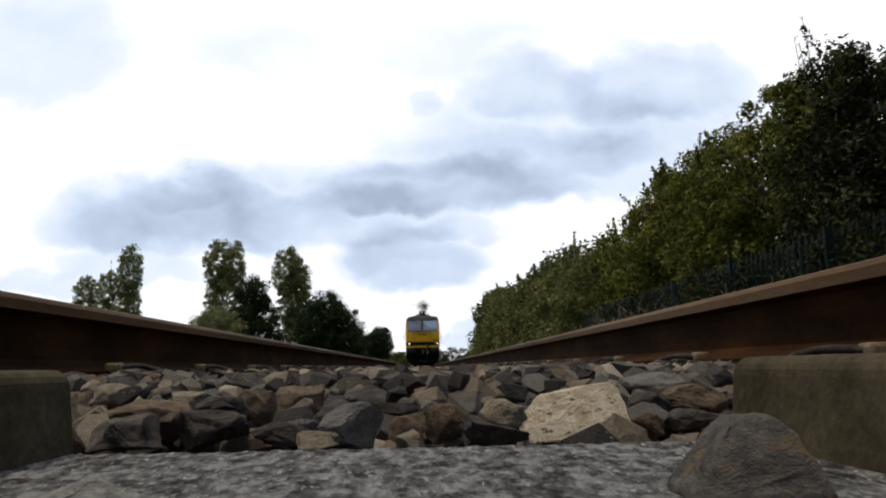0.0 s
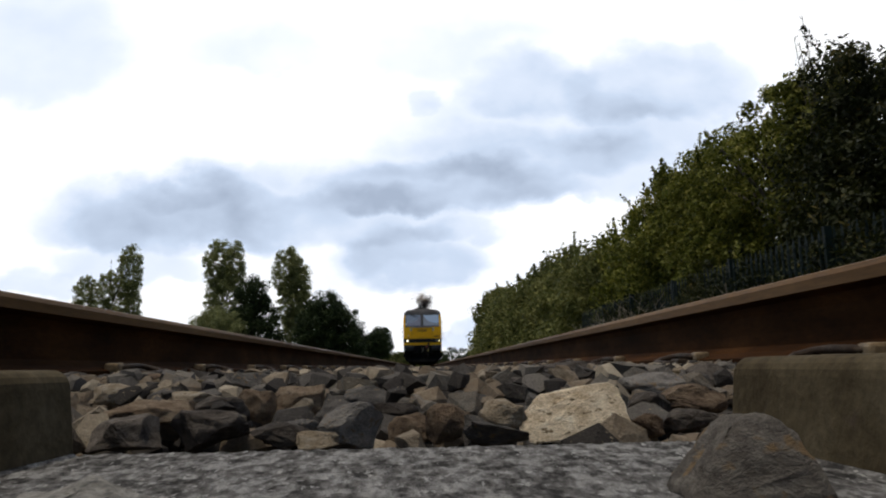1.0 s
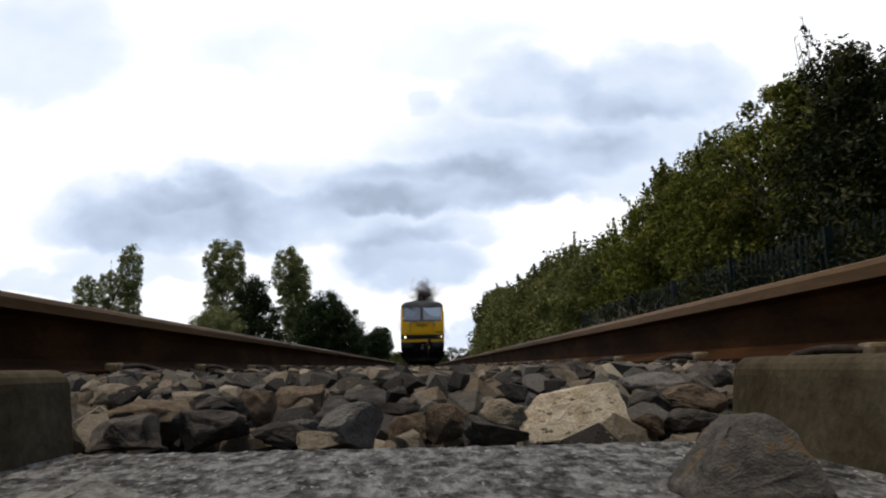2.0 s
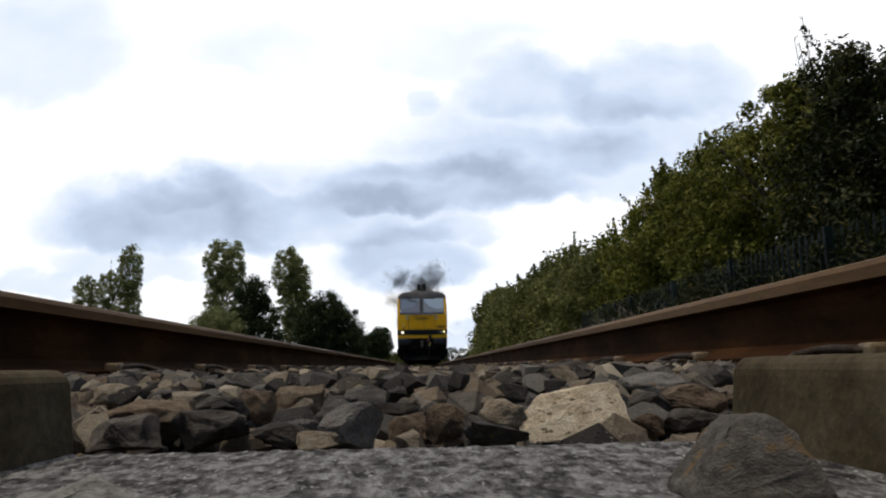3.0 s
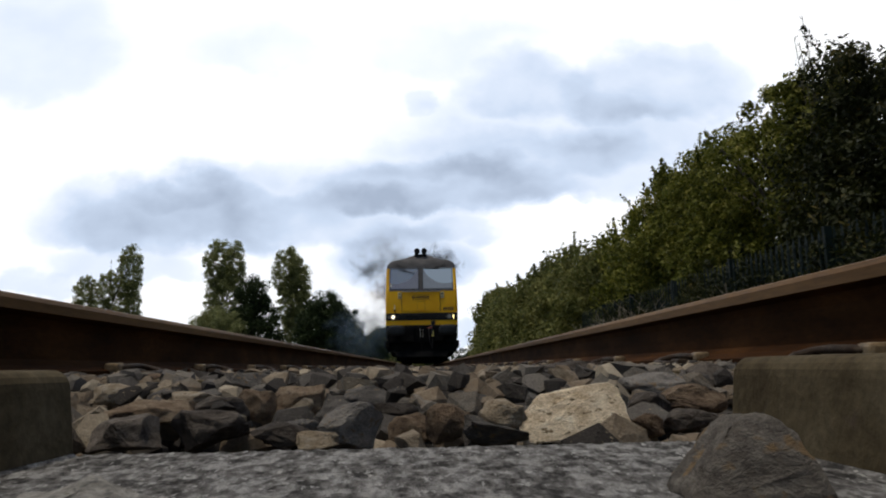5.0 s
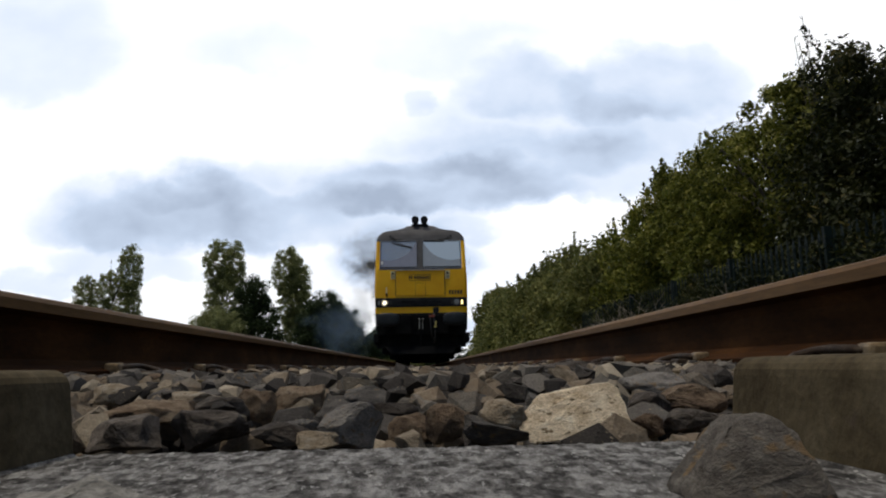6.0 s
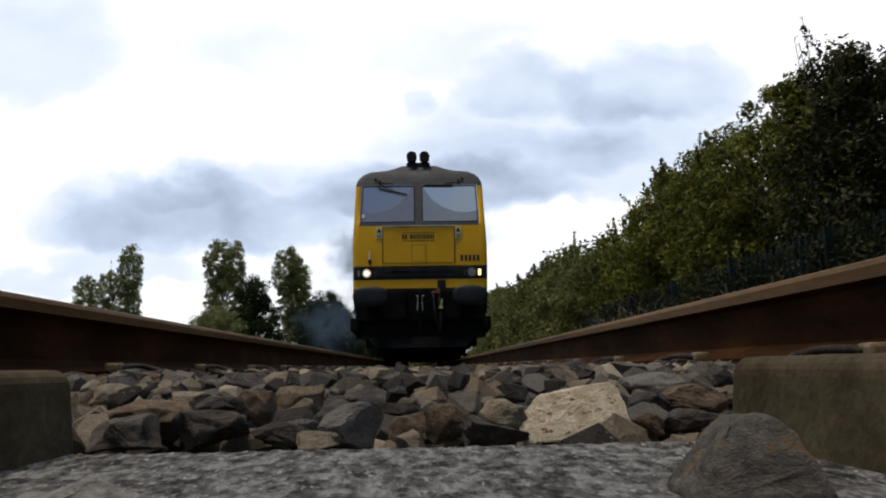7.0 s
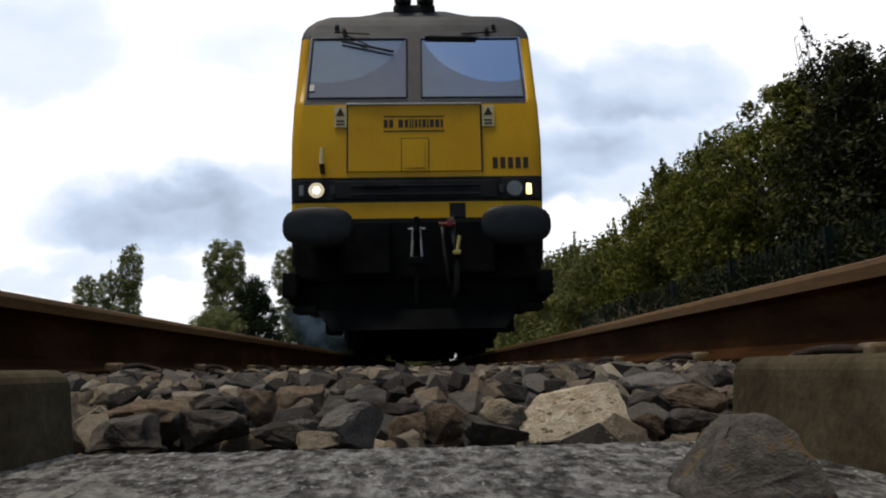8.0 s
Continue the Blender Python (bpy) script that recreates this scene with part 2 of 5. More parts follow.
def windscreen_material(name, pivot_x, film_low, film_high, mirror, film_colour=(0.27, 0.28, 0.31)):
    """Reflective cab glass, its reflection tinted blue, with a road film outside the wiper's sweep."""
    m = bpy.data.materials.new(name)
    m.use_nodes = True
    t = m.node_tree
    t.nodes.remove(t.nodes["Principled BSDF"])
    co = t.nodes.new("ShaderNodeTexCoord")
    sp = t.nodes.new("ShaderNodeSeparateXYZ")
    t.links.new(co.outputs["Object"], sp.inputs[0])
    dx = math_node(t, "SUBTRACT", sp.outputs["X"], pivot_x)
    dz = math_node(t, "SUBTRACT", sp.outputs["Z"], 3.82)
    r = math_node(t, "SQRT", math_node(t, "ADD", math_node(t, "MULTIPLY", dx, dx), math_node(t, "MULTIPLY", dz, dz)))
    edge = t.nodes.new("ShaderNodeMapRange")
    edge.inputs["From Min"].default_value, edge.inputs["From Max"].default_value = 0.845, 0.86
    edge.inputs["To Min"].default_value, edge.inputs["To Max"].default_value = film_low, film_high
    t.links.new(r, edge.inputs["Value"])
    dust = node(t, "ShaderNodeTexNoise", Scale=5.0, Detail=6.0)
    t.links.new(co.outputs["Object"], dust.inputs["Vector"])
    film = math_node(t, "MULTIPLY", edge.outputs["Result"], math_node(t, "ADD", math_node(t, "MULTIPLY", dust.outputs["Fac"], 0.5), 0.75))
    clear = t.nodes.new("ShaderNodeBsdfTransparent")
    clear.inputs["Color"].default_value = (0.75, 0.82, 0.85, 1)
    gloss = t.nodes.new("ShaderNodeBsdfGlossy")
    gloss.inputs["Roughness"].default_value = 0.03
    # blue of the reflected sky is put into the gloss tint
    gloss.inputs["Color"].default_value = (0.66, 0.82, 1.0, 1)
    glass = t.nodes.new("ShaderNodeMixShader")
    glass.inputs["Fac"].default_value = mirror
    t.links.new(clear.outputs[0], glass.inputs[1])
    t.links.new(gloss.outputs[0], glass.inputs[2])
    dirt = t.nodes.new("ShaderNodeBsdfDiffuse")
    dirt.inputs["Color"].default_value = (*film_colour, 1)
    mx = t.nodes.new("ShaderNodeMixShader")
    t.links.new(film, mx.inputs["Fac"])
    t.links.new(glass.outputs[0], mx.inputs[1])
    t.links.new(dirt.outputs[0], mx.inputs[2])
    t.links.new(mx.outputs[0], t.nodes["Material Output"].inputs["Surface"])
    return m


# left pane: a greyer reflection is painted as extra lilac film, inside the sweep too
M_GLASS_A = windscreen_material("windscreen_dull", -0.93, 0.30, 0.66, 0.62, (0.22, 0.215, 0.27))
M_GLASS_B = windscreen_material("windscreen_clear", 0.88, 0.0, 0.72, 1.0, (0.22, 0.235, 0.265))


def smoke_material(name, colour, cover):
    """Thin soot: each wisp is densest in its middle (attribute "dense") and uneven."""
    m = bpy.data.materials.new(name)
    m.use_nodes = True
    t = m.node_tree
    p = t.nodes["Principled BSDF"]
    p.inputs["Base Color"].default_value = (*colour, 1)
    p.inputs["Roughness"].default_value = 1.0
    p.inputs["Specular IOR Level"].default_value = 0.0
    at = t.nodes.new("ShaderNodeAttribute")
    at.attribute_name = "dense"
    co = t.nodes.new("ShaderNodeTexCoord")
    wisp = node(t, "ShaderNodeTexNoise", Scale=1.1, Detail=2.0, Roughness=0.5)
    t.links.new(co.outputs["Object"], wisp.inputs["Vector"])
    gap = t.nodes.new("ShaderNodeMapRange")
    gap.inputs["From Min"].default_value, gap.inputs["From Max"].default_value = 0.28, 0.66
    t.links.new(wisp.outputs["Fac"], gap.inputs["Value"])
    soft = math_node(t, "POWER", at.outputs["Fac"], 1.5)
    t.links.new(math_node(t, "MULTIPLY", math_node(t, "MULTIPLY", soft, gap.outputs["Result"]), cover), p.inputs["Alpha"])
    return m


M_SMOKE_DARK = smoke_material("sooty_smoke", (0.06, 0.057, 0.06), 0.32)
M_SMOKE_TAN = smoke_material("tan_smoke", (0.50, 0.31, 0.15), 0.24)
M_SMOKE_BROWN = smoke_material("brown_smoke", (0.13, 0.085, 0.055), 0.5)
M_SMOKE_GREY = smoke_material("grey_smoke", (0.36, 0.34, 0.32), 0.09)
M_SMOKE_BLUE = smoke_material("blue_haze", (0.16, 0.23, 0.32), 0.13)
scene.cycles.transparent_max_bounces = 64


# ---- mesh helpers ----
def finish(name, bm, mat, parent=None, smooth=False):
    me = bpy.data.meshes.new(name)
    if smooth:
        for f in bm.faces:
            f.smooth = True
    bm.to_mesh(me)
    bm.free()
    me.materials.append(mat)
    ob = new(name, me)
    if parent is not None:
        ob.parent = parent
    return ob


def part(name, bm, mat, parent, label="", smooth=False):
    ob = finish(name, bm, mat, parent, smooth)
    return tagged(ob, label)


def thing(name, label, category, group="", m=None, kind=""):
    ob = new(name)
    if m is not None:
        ob.matrix_world = m
    return tagged(ob, label, category, group, kind)


def fill(me, co, quads):
    """Fast mesh from arrays of points and four-cornered faces."""
    co, quads = np.asarray(co, np.float32), np.asarray(quads, np.int32)
    n = len(quads)
    me.vertices.add(len(co))
    me.vertices.foreach_set("co", co.ravel())
    me.loops.add(n * quads.shape[1])
    me.loops.foreach_set("vertex_index", quads.ravel())
    me.polygons.add(n)
    me.polygons.foreach_set("loop_start", np.arange(0, n * quads.shape[1], quads.shape[1], dtype=np.int32))
    me.polygons.foreach_set("use_smooth", np.zeros(n, bool))
    me.update(calc_edges=True)
    me.validate()
    return me


def box(bm, at, size, bevel=0.0, turn=None):
    r = bmesh.ops.create_cube(bm, size=1.0)
    m = Matrix.Translation(at) @ (turn if turn is not None else Matrix()) @ Matrix.Diagonal((*size, 1))
    bmesh.ops.transform(bm, matrix=m, verts=r["verts"])
    if bevel:
        es = {e for v in r["verts"] for e in v.link_edges}
        bmesh.ops.bevel(bm, geom=list(es), offset=bevel, segments=2, profile=0.6, affect="EDGES")
    return bm


def rod(bm, a, b, r1, r2=None, n=10):
    a, b = Vector(a), Vector(b)
    d = b - a
    m = Matrix.Translation((a + b) / 2) @ d.to_track_quat("Z", "Y").to_matrix().to_4x4()
    bmesh.ops.create_cone(bm, cap_ends=True, segments=n, radius1=r1, radius2=r1 if r2 is None else r2, depth=d.length, matrix=m)
    return bm


def tube(bm, pts, r, n=8):
    """A bent rod along points."""
    rings = []
    pts = [Vector(p) for p in pts]
    for k, p in enumerate(pts):
        d = (pts[min(k + 1, len(pts) - 1)] - pts[max(k - 1, 0)]).normalized()
        q = d.to_track_quat("Z", "Y").to_matrix()
        rings.append([bm.verts.new(p + q @ Vector((r * math.cos(a), r * math.sin(a), 0))) for a in (2 * math.pi * i / n for i in range(n))])
    for u, v in zip(rings, rings[1:]):
        for i in range(n):
            bm.faces.new((u[i], u[(i + 1) % n], v[(i + 1) % n], v[i]))
    bm.faces.new(rings[0][::-1])
    bm.faces.new(rings[-1])
    return bm


def prism(bm, outline, y0, y1):
    """An outline of (x, z) points drawn out along y."""
    a = [bm.verts.new((x, y0, z)) for x, z in outline]
    b = [bm.verts.new((x, y1, z)) for x, z in outline]
    n = len(outline)
    for i in range(n):
        bm.faces.new((a[i], a[(i + 1) % n], b[(i + 1) % n], b[i]))
    bm.faces.new(a[::-1])
    bm.faces.new(b)
    bmesh.ops.recalc_face_normals(bm, faces=bm.faces[:])
    return bm


# ---- sky ----
LOW_CLOUDS = [  # sideways and upward slope, half width, half height, thickness
    (-0.387, 0.214, 0.134, 0.059, 0.75), (-0.447, 0.205, 0.057, 0.038, 0.30), (-0.261, 0.227, 0.123, 0.064, 0.42), (-0.129, 0.207, 0.140, 0.051, 0.48),
    (-0.345, 0.261, 0.090, 0.034, 0.25), (-0.410, 0.150, 0.104, 0.028, 0.42), (-0.552, 0.128, 0.059, 0.018, 0.35), (0.036, 0.259, 0.160, 0.045, 0.85),
    (-0.022, 0.244, 0.075, 0.022, 0.30), (0.230, 0.276, 0.171, 0.048, 0.45), (0.129, 0.308, 0.188, 0.044, 0.35), (-0.009, 0.152, 0.081, 0.042, 0.62),
    (-0.046, 0.170, 0.049, 0.038, 0.25),
]
HIGH_CLOUDS = [
    (0.057, 0.200, 0.050, 0.024, 0.42), (0.010, 0.392, 0.031, 0.023, 0.28), (0.178, 0.411, 0.082, 0.057, 0.50), (0.374, 0.414, 0.123, 0.063, 0.62),
    (0.299, 0.385, 0.052, 0.031, 0.25), (0.181, 0.348, 0.224, 0.043, 0.26), (0.370, 0.337, 0.122, 0.054, 0.25), (-0.576, 0.469, 0.109, 0.101, 0.33),
    (-0.231, 0.479, 0.094, 0.042, 0.14), (0.045, 0.473, 0.122, 0.056, 0.16), (0.220, 0.523, 0.106, 0.038, 0.08), (-0.157, 0.297, 0.092, 0.026, 0.16),
    (0.056, 0.039, 0.036, 0.019, 0.38),
]


def cloud_material():
    m = bpy.data.materials.new("broken_cloud")
    m.use_nodes = True
    t = m.node_tree
    t.nodes.remove(t.nodes["Principled BSDF"])
    co = t.nodes.new("ShaderNodeTexCoord")
    sp = t.nodes.new("ShaderNodeSeparateXYZ")
    t.links.new(co.outputs["Object"], sp.inputs[0])
    u = math_node(t, "DIVIDE", sp.outputs["X"], sp.outputs["Y"])
    v = math_node(t, "DIVIDE", sp.outputs["Z"], sp.outputs["Y"])
    flat = t.nodes.new("ShaderNodeCombineXYZ")
    t.links.new(u, flat.inputs[0])
    t.links.new(math_node(t, "MULTIPLY", v, 1.3), flat.inputs[1])
    def soft_noise(scale, detail, rough, shift):
        n = node(t, "ShaderNodeTexNoise", Scale=scale, Detail=detail, Roughness=rough)
        move = t.nodes.new("ShaderNodeVectorMath")
        move.operation = "ADD"
        move.inputs[1].default_value = (shift, shift * 0.7, 0)
        t.links.new(flat.outputs[0], move.inputs[0])
        t.links.new(move.outputs[0], n.inputs["Vector"])
        return n.outputs["Fac"]
    u2 = math_node(t, "ADD", u, math_node(t, "MULTIPLY_ADD", soft_noise(9.0, 4.0, 0.5, 3.1), 0.13, -0.065))
    v2 = math_node(t, "ADD", v, math_node(t, "MULTIPLY_ADD", soft_noise(11.0, 4.0, 0.5, 8.7), 0.085, -0.0425))
    total = None
    for cu, cv, ru, rv, s in LOW_CLOUDS + HIGH_CLOUDS:   # flat-bottomed heaps
        a = math_node(t, "DIVIDE", math_node(t, "SUBTRACT", u2, cu), ru * 1.5)
        b = math_node(t, "DIVIDE", math_node(t, "SUBTRACT", v2, cv - 0.008), rv * 1.6)
        b = math_node(t, "MAXIMUM", b, math_node(t, "MULTIPLY", b, -2.0))
        q = math_node(t, "ADD", math_node(t, "MULTIPLY", a, a), math_node(t, "MULTIPLY", b, b))
        body = t.nodes.new("ShaderNodeMapRange")
        body.interpolation_type = "SMOOTHSTEP"
        body.inputs["From Min"].default_value, body.inputs["From Max"].default_value = 0.0, 0.85
        body.inputs["To Max"].default_value = s
        t.links.new(math_node(t, "SUBTRACT", 1.0, q), body.inputs["Value"])
        g = body.outputs["Result"]
        total = g if total is None else math_node(t, "ADD", total, g)
    total = math_node(t, "MULTIPLY", total, math_node(t, "MULTIPLY_ADD", soft_noise(9.0, 4.0, 0.48, 1.0), 0.95, 0.13))
    total = math_node(t, "ADD", total, math_node(t, "MULTIPLY_ADD", soft_noise(5.0, 4.0, 0.5, 5.0), 0.3, -0.14))
    col = ramp_node(t, total, [(0.0, (1.10, 1.11, 1.13)), (0.14, (0.88, 0.95, 1.08)), (0.45, (0.63, 0.74, 0.92)), (0.95, (0.41, 0.49, 0.63))])
    em = t.nodes.new("ShaderNodeEmission")
    t.links.new(col, em.inputs["Color"])
    em.inputs["Strength"].default_value = 1.0
    t.links.new(em.outputs[0], t.nodes["Material Output"].inputs["Surface"])
    return m


def sky_backdrop():
    bm = bmesh.new()
    rows = []
    for j in range(19):
        el = radians(-3 + 2.4 * j)
        rows.append([bm.verts.new((3000 * math.cos(el) * math.sin(az), 3000 * math.cos(el) * math.cos(az), 3000 * math.sin(el)))
                     for az in (radians(-43 + 3.74 * i) for i in range(24))])
    for a, b in zip(rows, rows[1:]):
        for i in range(23):
            bm.faces.new((a[i], a[i + 1], b[i + 1], b[i]))
    ob = finish("sky_backdrop", bm, cloud_material(), smooth=True)
    return tagged(ob, "white overcast sky with drifting blue-grey clouds", "sky", kind="structure")


SKY = sky_backdrop()


# ---- ground, track bed, rails ----
def ground():
    bm = bmesh.new()
    bmesh.ops.create_grid(bm, x_segments=60, y_segments=60, size=3200)
    for v in bm.verts:
        v.co.z = -0.42
    return tagged(finish("ground", bm, M_GROUND), "rough grass and earth beside the line", "ground", kind="structure")


def track_bed():
    bm = bmesh.new()
    prism(bm, [(-2.9, -0.42), (-1.75, -0.05), (1.75, -0.05), (2.9, -0.42)], -6.0, 400.0)
    bmesh.ops.translate(bm, verts=bm.verts[:], vec=(0, 0, -0.03))
    return tagged(finish("track_bed", bm, M_BED), "crushed grey and brown stone ballast under the track", "ballast", kind="structure")


RAIL_SIDE = [(0.070, 0.0), (0.070, 0.011), (0.030, 0.024), (0.012, 0.036), (0.010, 0.060), (0.010, 0.098), (0.014, 0.118),
             (0.035, 0.127), (0.0355, 0.146), (0.031, 0.155), (0.020, 0.1585), (0.0, 0.159)]


def rail(name, x):
    outline = RAIL_SIDE + [(-a, b) for a, b in RAIL_SIDE[-2::-1]]
    bm = bmesh.new()
    prism(bm, outline, -6.0, 400.0)
    me_ob = finish(name, bm, M_RAIL)
    me_ob.data.materials.append(M_RAIL_TOP)
    # head in its worn brown; web and foot keep the rust with painted shade
    for p in me_ob.data.polygons:
        if p.center.z > 0.126 and abs(p.normal.y) < 0.5:
            p.material_index = 1
    me_ob.location = (x, 0, 0)
    return tagged(me_ob, "rust-brown steel running rail with worn head", "rail", "running rails", "structure")


ground()
BED = track_bed()
RAIL_X = 0.7175 + 0.0355
rail("rail_left", -RAIL_X)
rail("rail_right", RAIL_X)


# ---- sleepers ----
def bent_clip(side):
    """A sprung steel clip; side is -1 or 1, away from the rail web."""
    bm = bmesh.new()
    pts = [(0.058, -0.055, 0.010), (0.058, 0.03, 0.010), (0.060, 0.055, 0.014), (0.050, 0.070, 0.022), (0.034, 0.062, 0.032),
           (0.030, 0.03, 0.036), (0.030, -0.02, 0.034), (0.022, -0.045, 0.029), (0.004, -0.045, 0.024), (-0.012, -0.03, 0.020), (-0.014, 0.0, 0.019)]
    return tube(bm, [(side * (x * 1.7 - 0.01), y * 1.1, z * 0.72 - 0.002) for x, y, z in pts], 0.0080, 8)


def sleeper():
    ob = thing("concrete_sleeper", "weathered brown-grey concrete sleeper with a dipped middle", "sleeper", "sleepers under the rails")
    half = [(0.0, -0.043), (0.150, -0.043), (0.196, -0.043), (0.1995, -0.041), (0.2040, -0.0025), (0.2048, 0.0012), (0.2066, 0.0044), (0.2092, 0.0067), (0.2125, 0.0081), (0.217, 0.0085),
            (0.50, 0.0085), (0.56, -0.002), (0.62, -0.004), (0.90, -0.004), (1.24, -0.014), (1.255, -0.03), (1.26, -0.2)]
    outline = [(-x, z) for x, z in half[::-1]] + half[1:]
    bm = bmesh.new()
    prism(bm, outline, -0.14, 0.14)
    edges = [e for e in bm.edges if abs(e.verts[0].co.y - e.verts[1].co.y) < 1e-6 and min(v.co.z for v in e.verts) > -0.19]
    bmesh.ops.bevel(bm, geom=edges, offset=0.004, segments=2, profile=0.5, affect="EDGES")
    body = part("body", bm, M_CONCRETE, ob)
    body.data.materials.append(M_CONCRETE_TOP)
    for p in body.data.polygons:
        if p.normal.z > 0.8 and p.center.z < -0.039:
            p.material_index = 1
    for s in (-1, 1):
        bm = box(bmesh.new(), (s * RAIL_X - 0.025, 0, 0.004), (0.15, 0.17, 0.016))
        part("rail_pad", bm, M_GASKET, ob, "black rubber pad")
        for side in (-1, 1):
            c = part("clip", bent_clip(side), M_CLIP, ob, "rusty sprung steel clip", smooth=True)
            c.location = (s * RAIL_X - 0.025 + side * 0.045, 0, 0.010)
            bm = box(bmesh.new(), (s * RAIL_X - 0.025 + side * 0.103, -0.01, 0.012), (0.03, 0.055, 0.03), 0.006)
            part("shoulder", bm, M_CLIP, ob, "cast iron shoulder")
            bm = box(bmesh.new(), (s * RAIL_X - 0.025 + side * 0.066, -0.045, 0.031), (0.034, 0.034, 0.022), 0.006)
            part("insulator", bm, M_NYLON, ob, "tan nylon insulator")
    return ob


SLEEPER_STEP = 0.66
first = sleeper()
first.matrix_world = pose(0.025, 0.30, 0)
for k in list(range(-4, 0)) + list(range(1, 75)):
    copy_thing(first, pose(0.025 + random.uniform(-0.008, 0.008), 0.38 + SLEEPER_STEP * k, -0.013, 0, 0, random.uniform(-0.2, 0.2)))


def worn_top():
    """Pitted, flaking surface of the dip in the nearest sleeper."""
    nx, ny = 320, 200
    co = []
    for j in range(ny):
        for i in range(nx):
            x, y = -0.192 + 0.384 * i / (nx - 1), -0.134 + 0.268 * j / (ny - 1)
            p = Vector((x, y, 0.0))
            flake = noise.noise(p * 140) + 0.7 * noise.noise(p * 260 + Vector((5, 0, 0)))
            z = 0.0012 + 0.0005 * max(-1.0, min(1.0, flake * 2.2)) + 0.0005 * noise.noise(p * 21) + 0.0003 * noise.noise(p * 420)
            co.append((x, y, -0.043 + z))
    k = np.arange(nx * (ny - 1)).reshape(ny - 1, nx)[:, :-1].ravel()
    me = fill(bpy.data.meshes.new("worn_top"), co, np.column_stack([k, k + 1, k + nx + 1, k + nx]))
    me.polygons.foreach_set("use_smooth", np.ones(len(me.polygons), bool))
    me.materials.append(M_CONCRETE_TOP)
    ob = new("worn_top", me)
    ob.parent = first
    tagged(ob, "pitted grey concrete with pale flakes")


worn_top()


# ---- locomotive ----
NOSE_ROWS = [  # height, set-back, half width in front, half width behind
    (1.02, 0.00, 1.260, 1.30), (1.48, 0.00, 1.275, 1.32), (1.645, 0.00, 1.278, 1.32), (1.905, 0.00, 1.285, 1.32), (2.30, 0.006, 1.288, 1.32),
    (2.69, 0.03, 1.275, 1.32), (2.76, 0.05, 1.27, 1.32), (3.545, 0.29, 1.258, 1.29), (3.64, 0.32, 1.245, 1.27), (3.73, 0.35, 1.20, 1.24), (3.81, 0.385, 1.12, 1.17), (3.87, 0.42, 1.00, 1.05),
    (3.92, 0.50, 0.70, 0.76), (3.98, 0.56, 0.53, 0.60), (4.05, 0.63, 0.40, 0.46), (4.09, 0.72, 0.26, 0.32), (4.11, 0.95, 0.14, 0.2)]
NOSE_COLS = (-0.955, -0.5, -0.079, 0.042, 0.5, 0.94)


def nose_shell(loco):
    bm = bmesh.new()
    rows = []
    for z, y, hw, bw in NOSE_ROWS:
        right = [(hw - 0.045, y + 0.008), (hw - 0.012, y + 0.035), (hw, y + 0.10), ((hw + bw) / 2, y * 0.5 + 0.9), (bw, 1.9)]
        pts = [(-x, yy) for x, yy in right[::-1]] + [((hw - 0.115) * c / 0.955, y) for c in NOSE_COLS] + right
        rows.append([bm.verts.new((x, yy, z)) for x, yy in pts])
    n = len(rows[0])
    skin = {}
    for j in range(len(rows) - 1):
        for i in range(n - 1):
            if j == 6 and i in (5, 6, 8, 9):
                continue
            f = bm.faces.new((rows[j][i], rows[j][i + 1], rows[j + 1][i + 1], rows[j + 1][i]))
            front = 5 <= i <= 9
            if j == 0:
                f.material_index = 2
            elif j == 2:
                f.material_index = 2 if 2 < i < 12 else 0
            elif j >= 8:
                f.material_index = 1
            elif j in (5, 6, 7):
                f.material_index = 3 if front else (1 if j == 7 else 0)
            f.smooth = not front
    bm.faces.new(rows[-1][::1])
    bmesh.ops.recalc_face_normals(bm, faces=bm.faces[:])
    ob = part("cab_shell", bm, M_YELLOW, loco, "yellow painted cab front with black lamp band")
    for m in (M_ROOF, M_BLACK, M_FRAME):
        ob.data.materials.append(m)
    mod = ob.modifiers.new("thickness", "SOLIDIFY")
    mod.thickness, mod.offset = 0.03, -1
    return ob


def on_screen(x, k, out=0.0):
    """Point on the raked windscreen: k from 0 at its foot to 1 at its head."""
    y, z = 0.05 + 0.24 * k, 2.76 + 0.785 * k
    return Vector((x, y - out * 0.956, z + out * 0.294))


def oval(bm, at, w, h, y0, y1, n=28, power=2.8):
    rings = []
    prof = [(y1, 0.97), (y0 + 0.03, 1.0), (y0 + 0.012, 0.975), (y0, 0.90), (y0 - 0.012, 0.5)]
    for y, s in prof:
        ring = []
        for i in range(n):
            a = 2 * math.pi * i / n
            ca, sa = math.cos(a), math.sin(a)
            r = (abs(ca) ** power + abs(sa) ** power) ** (-1 / power)
            ring.append(bm.verts.new((at[0] + s * w / 2 * r * ca, y, at[1] + s * h / 2 * r * sa)))
        rings.append(ring)
    for a, b in zip(rings, rings[1:]):
        for i in range(n):
            bm.faces.new((a[i], a[(i + 1) % n], b[(i + 1) % n], b[i]))
    bm.faces.new(rings[0][::-1])
    bm.faces.new(rings[-1])
    bmesh.ops.recalc_face_normals(bm, faces=bm.faces[:])
    return bm


WHEELS = []


